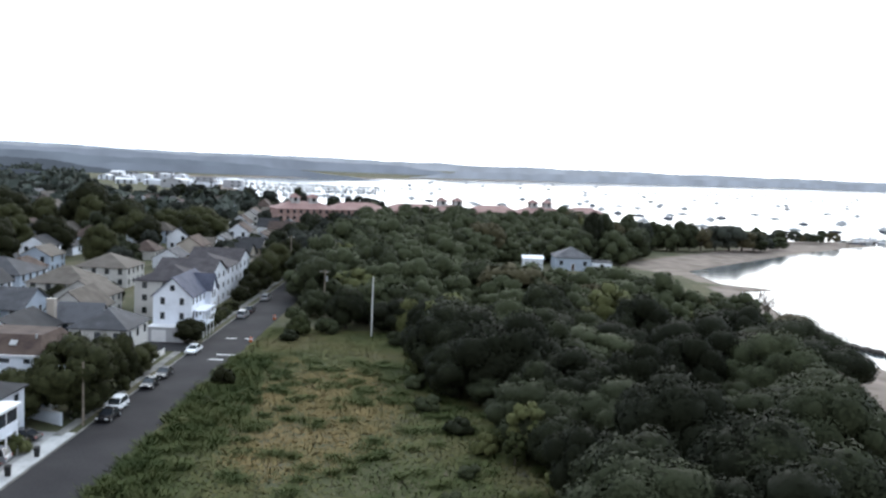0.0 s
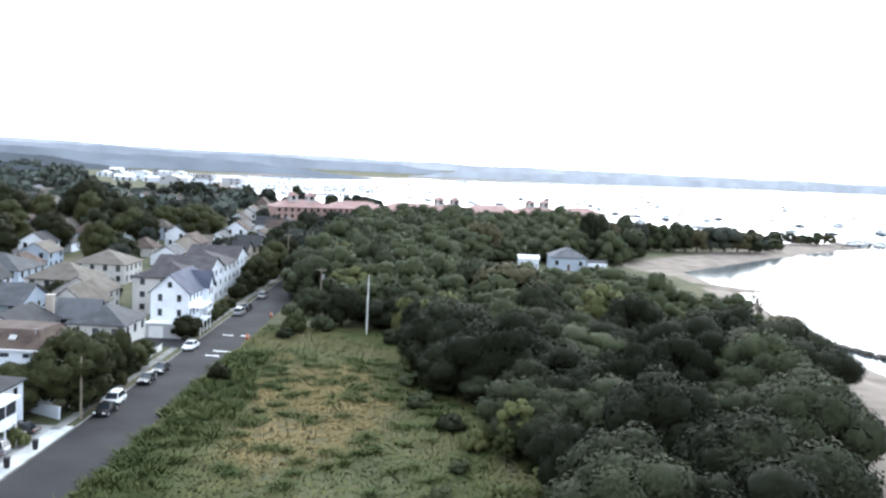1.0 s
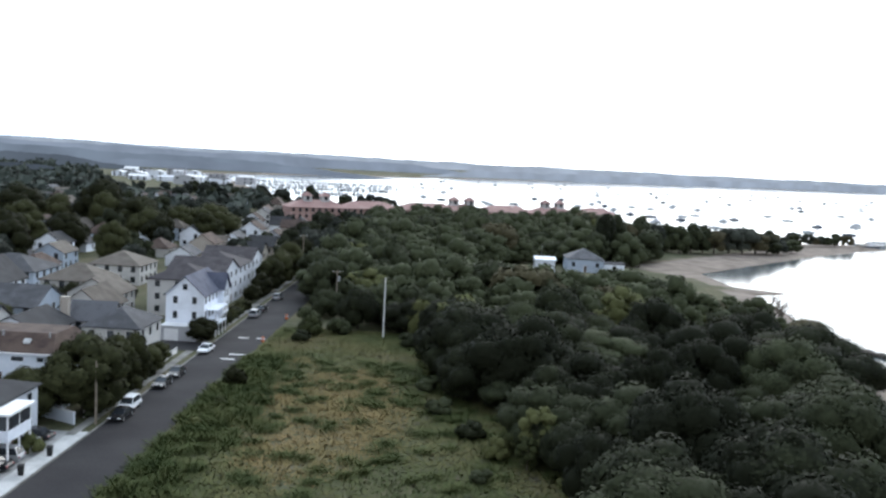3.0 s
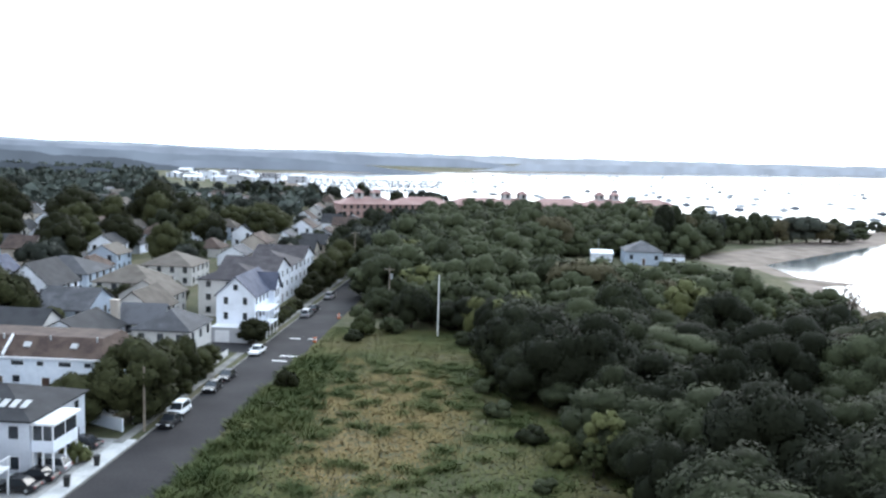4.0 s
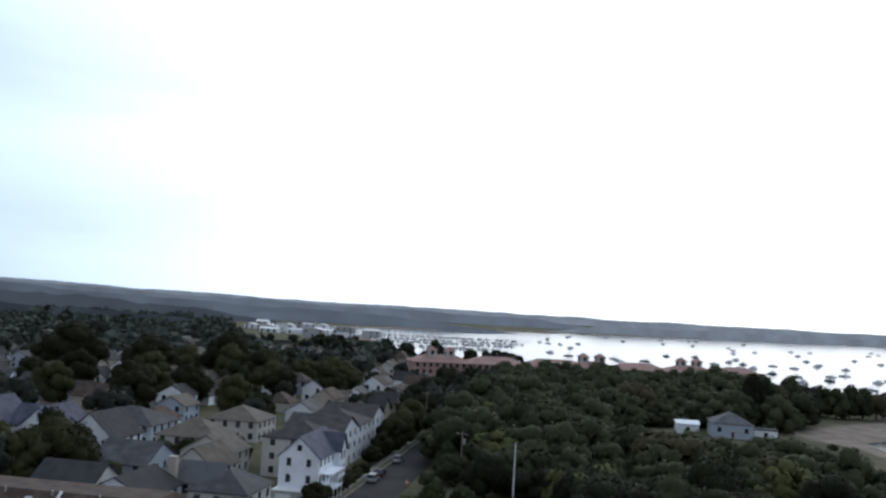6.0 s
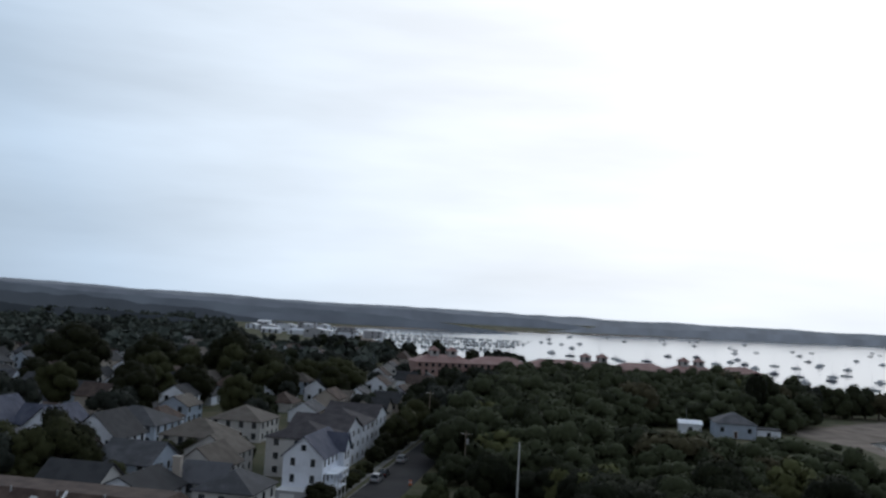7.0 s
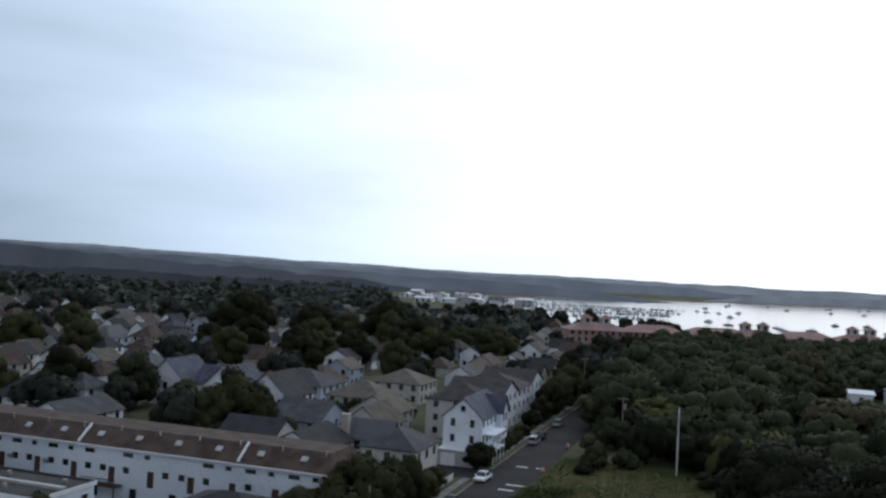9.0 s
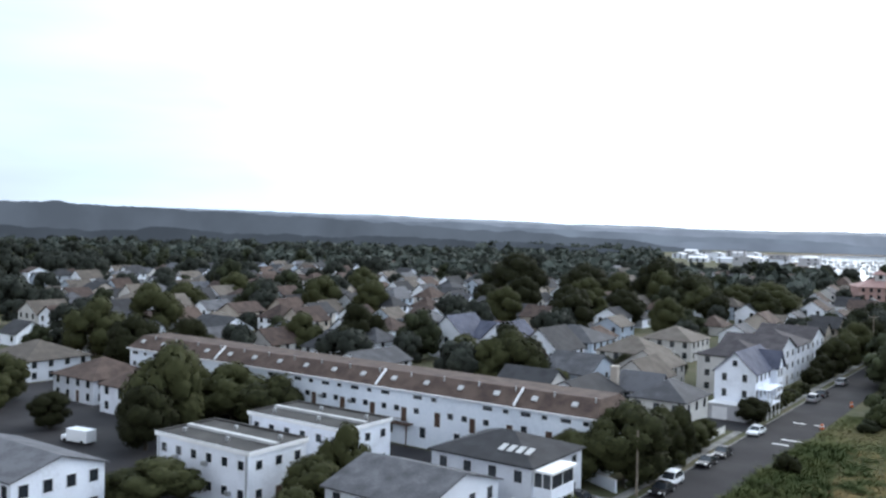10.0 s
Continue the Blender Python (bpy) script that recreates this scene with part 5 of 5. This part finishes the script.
plant_tree(BUSH[1], -46.2, 97.4, 0.85, 20, "bright green rounded shrub in the driveway", "bush", "", "bush")
for bx, by in ((-43.6, 96.6), (-43.8, 90.4)):
    wb = thing("waste_bin", bx, by, 0.12, "dark plastic wheeled waste bin on the driveway", "bin", 15)
    bm = bmesh.new()
    hull_of(bm, [(-0.24, -0.26, 0), (0.24, -0.26, 0), (0.24, 0.26, 0), (-0.24, 0.26, 0)], [(-0.3, -0.36, 0.98), (0.3, -0.36, 0.98), (0.3, 0.36, 0.98), (-0.3, 0.36, 0.98)])
    part("body", bm, M["rubber"], wb)
    part("lid", boxed((-0.32, 0.32, -0.38, 0.4, 0.981, 1.06), bevel=0.02), M["rubber"], wb)

gw = thing("garden_wall", -48.2, 109.6, 0, "white rendered garden wall beside the townhouse row", "wall", -28)
part("wall", boxed((-2.6, 2.6, -0.12, 0.12, -0.2, 1.5)), M["stucco"], gw)
part("coping", boxed((-2.65, 2.65, -0.17, 0.17, 1.501, 1.58)), M["trim"], gw)


def dead_tree(x, y, seed):
    """A bare weathered tree at the waterline."""
    r = random.Random(seed)
    d = thing("dead_tree", x, y, -0.4, "bare weathered dead tree at the waterline", "tree", group="dead trees")
    bm = bmesh.new()
    tube(bm, (0, 0, -0.3), (0.3, 0, 3.0), 0.22, 0.14, 6)
    part("trunk", bm, M["bark"], d)
    for k in range(7):
        a, z = r.uniform(0, 6.28), r.uniform(1.4, 3.0)
        e = (math.cos(a) * 1.6 + 0.2, math.sin(a) * 1.6, z + r.uniform(0.8, 2.2))
        bm = bmesh.new()
        tube(bm, (0.2, 0, z), e, 0.08, 0.04, 5)
        for q in range(3):
            tube(bm, e, (e[0] + r.uniform(-0.9, 0.9), e[1] + r.uniform(-0.9, 0.9), e[2] + r.uniform(0.3, 1.0)), 0.04, 0.015, 4)
        part("branch", bm, M["bark"], d)


for k, (x, y) in enumerate(((78, 214), (80, 219), (83, 228), (81, 224), (85, 236), (79, 209), (86, 243))):
    dead_tree(x, y, 90 + k)

# road works barrel and a red cone on the street's field side
for x, y, high, label in ((-34.6, 187, 1.0, "orange road works barrel on the asphalt edge"), (-34.4, 163, 0.9, "red-orange traffic barrel on the street edge")):
    b = thing("traffic_barrel", x, y, 0.03, label, "traffic barrel")
    bm = bmesh.new()
    tube(bm, (0, 0, 0.08), (0, 0, high), 0.3, 0.24, 10)
    part("drum", bm, M["sign_orange"], b)
    bm = bmesh.new()
    tube(bm, (0, 0, high * 0.55), (0, 0, high * 0.72), 0.285, 0.275, 10)
    part("band", bm, M["trim"], b, "white reflective band")
    part("base", boxed((-0.38, 0.38, -0.38, 0.38, 0, 0.08)), M["rubber"], b)


# low fence and bins along the pavement
def fence(x, y0, y1, high=1.1):
    f = thing("fence", x, (y0 + y1) / 2, 0, "pale timber garden fence along the pavement", "fence")
    n = int((y1 - y0) / 2.4)
    for i in range(n + 1):
        yy = (y0 - y1) / 2 + (y1 - y0) * i / n
        part("post", boxed((-0.06, 0.06, yy - 0.06, yy + 0.06, -0.2, high + 0.1)), M["wood_pale"], f)
        if i < n:
            part("panel", boxed((-0.03, 0.03, yy + 0.06, yy + (y1 - y0) / n - 0.06, 0.1, high)), M["wood_pale"], f)


fence(-46.0, 111.5, 121)
fence(-46.2, 122, 150)
fence(-46.2, 178, 200, 0.9)

# ---- the house behind the beach ----
bh = house(38, 50, 303, 315, 4.6, 7.6, "hip", "siding_blue", "roof_grey", "pale blue beach house with a grey hipped roof", sides="se", floors=1, gap=3.4)
bl = house(27, 33.5, 300, 307, 3.9, 4.7, "gable_x", "siding_bright", "siding_bright", "small white beach house with a white roof beside the wood", sides="se", door=False, floors=1, gap=3.4)
house(50.6, 57.5, 305, 311, 2.9, 2.9, "flat", "siding_bright", "roof_grey", "low white flat-roofed annex by the beach", sides="se", door=False, floors=1, gap=3.4)
bm = bmesh.new()
tube(bm, (-1, 0, 4.6), (-1, 0, 8.2), 0.05, 0.03, 6)
part("aerial", bm, M["metal"], bl)


# ---- red apartment buildings before the bay ----
def red_block(u, depth, length, cupola):
    """One block of the complex, u metres along its line."""
    a = radians(25)
    x, y = -72 + math.cos(a) * u, 448 + math.sin(a) * u
    h = thing("apartment_building", x, y, 0, "red-brick apartment building with a terracotta hipped roof", "apartment building", 25, "red apartment buildings")
    hx, hy = length / 2 - 0.3, depth / 2
    part("wall", boxed((-hx, hx, -hy, hy, -0.3, 9.4)), M["brick_red"], h)
    part("roof", roof_mesh(-hx, hx, -hy, hy, 9.4, 12.6, "hip", 0.7), M["roof_red"], h)
    n = int(length / 3.2)
    for f in range(3):
        for i in range(n):
            window(h, -hx + 2 * hx * (i + 0.5) / n, -hy, 1.8 + f * 3, 0, 1.2, 1.5, fine=False)
    if cupola:
        for s in (-4.6, 4.6):
            t = part("cupola", boxed((-2.1, 2.1, -2.1, 2.1, 10.0, 15.0)), M["siding_cream"], h, "pale square cupola", pose(s, 0, 0))
            part("cupola_roof", roof_mesh(-2.1, 2.1, -2.1, 2.1, 15.0, 16.6, "hip", 0.6), M["roof_red"], t)
            for turn in (0, 90, 180, 270):
                q = pose(0, 0, 0, 0, 0, turn) @ Vector((0, -2.1, 13.4))
                window(t, q.x, q.y, q.z, turn, 1.4, 1.6, fine=False)


for u, depth, length, cup in ((2, 15, 30, True), (30, 14, 30, False), (62, 16, 34, False), (82, 17, 26, True), (108, 15, 30, False), (138, 16, 28, True), (166, 15, 26, False)):
    red_block(u, depth, length, cup)


# ---- boats ----
def boat_kind(sail, dark):
    b = thing("boat", 0, 0, 0, "%s %s moored on the bay" % ("dark-hulled" if dark else "white", "sailing boat" if sail else "motor boat"), "boat", group="moored boats")
    L, W = (9.5, 2.9) if sail else (8.5, 3.0)
    bm = bmesh.new()
    pts = [(-0.5, 0.8), (-0.2, 0.98), (0.15, 1.0), (0.38, 0.62), (0.5, 0.04)]
    ring = [(W / 2 * k, L * u) for u, k in pts] + [(-W / 2 * k, L * u) for u, k in pts[::-1]]
    hull_of(bm, [(x * 0.55, y * 0.9, -0.5) for x, y in ring], [(x, y, 0.95 + 0.3 * max(0, y / L)) for x, y in ring])
    part("hull", bm, M["hull_dark" if dark else "hull"], b)
    bm = bmesh.new()
    hull_of(bm, [(-W * 0.32, -L * 0.2, 0.9), (W * 0.32, -L * 0.2, 0.9), (W * 0.26, L * 0.22, 0.9), (-W * 0.26, L * 0.22, 0.9)],
            [(-W * 0.26, -L * 0.17, 1.5 if sail else 2.5), (W * 0.26, -L * 0.17, 1.5 if sail else 2.5), (W * 0.2, L * 0.1, 1.5 if sail else 2.4), (-W * 0.2, L * 0.1, 1.5 if sail else 2.4)])
    part("cabin", bm, M["hull"], b, "white cabin")
    if sail:
        bm = bmesh.new()
        tube(bm, (0, L * 0.08, 1.0), (0, L * 0.08, 12.0), 0.09, 0.05, 6)
        part("mast", bm, M["metal"], b)
        bm = bmesh.new()
        tube(bm, (0, L * 0.08, 2.4), (0, -L * 0.36, 2.4), 0.16, 0.12, 6)
        part("boom", bm, M["canvas"], b, "boom with furled sail cover")
    else:
        part("canopy", boxed((-W * 0.32, W * 0.32, -L * 0.34, -L * 0.12, 2.3, 2.42), (-W * 0.31, -W * 0.28, -L * 0.33, -L * 0.3, 0.9, 2.3), (W * 0.28, W * 0.31, -L * 0.33, -L * 0.3, 0.9, 2.3)), M["canvas"], b, "dark canvas canopy")
    return b


BOATS = [boat_kind(True, False), boat_kind(False, False), boat_kind(True, True), boat_kind(False, True)]
rr = random.Random(21)
spots = []
while len(spots) < 105:
    a, r = radians(rr.uniform(-3, 27.5)), rr.uniform(620, 1900) if len(spots) > 30 else rr.uniform(600, 900)
    x, y = r * math.sin(a), r * math.cos(a)
    if on_land(x, y) < -45 and all(math.hypot(x - p, y - q) > 22 for p, q in spots):
        spots.append((x, y))
for i, (x, y) in enumerate(spots):
    m = pose(x, y, -0.95, 0, 0, rr.gauss(60, 12))
    if i < 4:
        BOATS[i].matrix_basis = m
    else:
        copy_thing(BOATS[rr.choice([0, 0, 1, 2, 3, 1])], m)


# ---- marina ----
def pier(x, y, turn, length):
    p = thing("pier", x, y, 0, "weathered timber pier on piles in the bay", "pier", turn)
    part("deck", boxed((-1.1, 1.1, 0, length, -0.1, 0.1)), M["wood"], p)
    for k in range(int(length / 8) + 1):
        for s in (-1.0, 1.0):
            bm = bmesh.new()
            tube(bm, (s, k * 8, -4.0), (s, k * 8, 0.9), 0.16, 0.15, 6)
            part("post", bm, M["wood"], p)


for x, y, turn, length in ((214, 478, -75, 60), (222, 500, -60, 70), (225, 510, -45, 60)):
    pier(x, y, turn, length)
for k in range(24):
    u, v = rr.uniform(8, 75), rr.choice([-7, 7])
    copy_thing(BOATS[rr.choice([0, 0, 2])], pose(222 + u * 0.9 + v * 0.4, 496 + u * 0.5 + rr.uniform(-8, 30), -0.95, 0, 0, rr.uniform(0, 360)))
for x, y, turn, length in ((-250, 1010, -70, 190), (-285, 1110, -70, 230), (-215, 930, -70, 150), (-180, 830, -70, 110)):
    pier(x, y, turn, length)
    for k in range(int(length / 7)):
        for side in (-1, 1):
            if rr.random() < 0.85:
                a = radians(turn)
                u, v = k * 7 + 5, side * 7
                copy_thing(BOATS[rr.choice([0, 0, 0, 1, 1, 2])], pose(x - math.sin(a) * u + math.cos(a) * v, y + math.cos(a) * u + math.sin(a) * v, -0.95, 0, 0, turn + 90 * side))
for k in range(34):
    x, y = rr.uniform(-470, -215), rr.uniform(860, 1290)
    if on_land(x, y) < 12 or x < -0.40 * y or x > -0.12 * y:
        continue
    w, d, hgt = rr.uniform(10, 26), rr.uniform(9, 14), rr.uniform(4, 8)
    house(x, x + w, y, y + d, hgt, hgt + 1.8, rr.choice(["gable_x", "gable_y", "hip"]), rr.choice(["siding_bright", "siding_bright", "siding_white", "siding_grey"]), rr.choice(["roof_grey", "trim", "siding_white"]),
          "white marina shed with a pale roof by the bay", "shed", "marina_shed", sides="s", gap=6, door=False, ww=2.0, wh=1.6, group="marina sheds", rnd=rr)

# rocks along the shore before the wood
rr = random.Random(31)
rock_kind = []
for i in range(3):
    bm = bmesh.new()
    bmesh.ops.create_icosphere(bm, subdivisions=2, radius=0.8)
    for v in bm.verts:
        v.co *= 1 + 0.35 * noise.noise(v.co * 1.4 + Vector((i * 7, 0, 0)))
        v.co.z *= 0.65
    me = bpy.data.meshes.new("rock")
    bm.to_mesh(me)
    bm.free()
    me.materials.append(M["rock"])
    rock_kind.append(me)
for k in range(110):
    u = k / 109
    x, y = 84 + 22 * (1 - u) + rr.uniform(-1, 1), 196 - 44 * (1 - u) + rr.uniform(-1.2, 1.2)
    ob = new("rock", rr.choice(rock_kind))
    ob.matrix_basis = pose(x, y, -0.8, rr.uniform(-20, 20), rr.uniform(-20, 20), rr.uniform(0, 360))
    s = rr.uniform(0.6, 1.3)
    ob.scale = (s, s, s)
    tagged(ob, "dark wet boulder in the shore's rock line", "rock", "shore rocks")
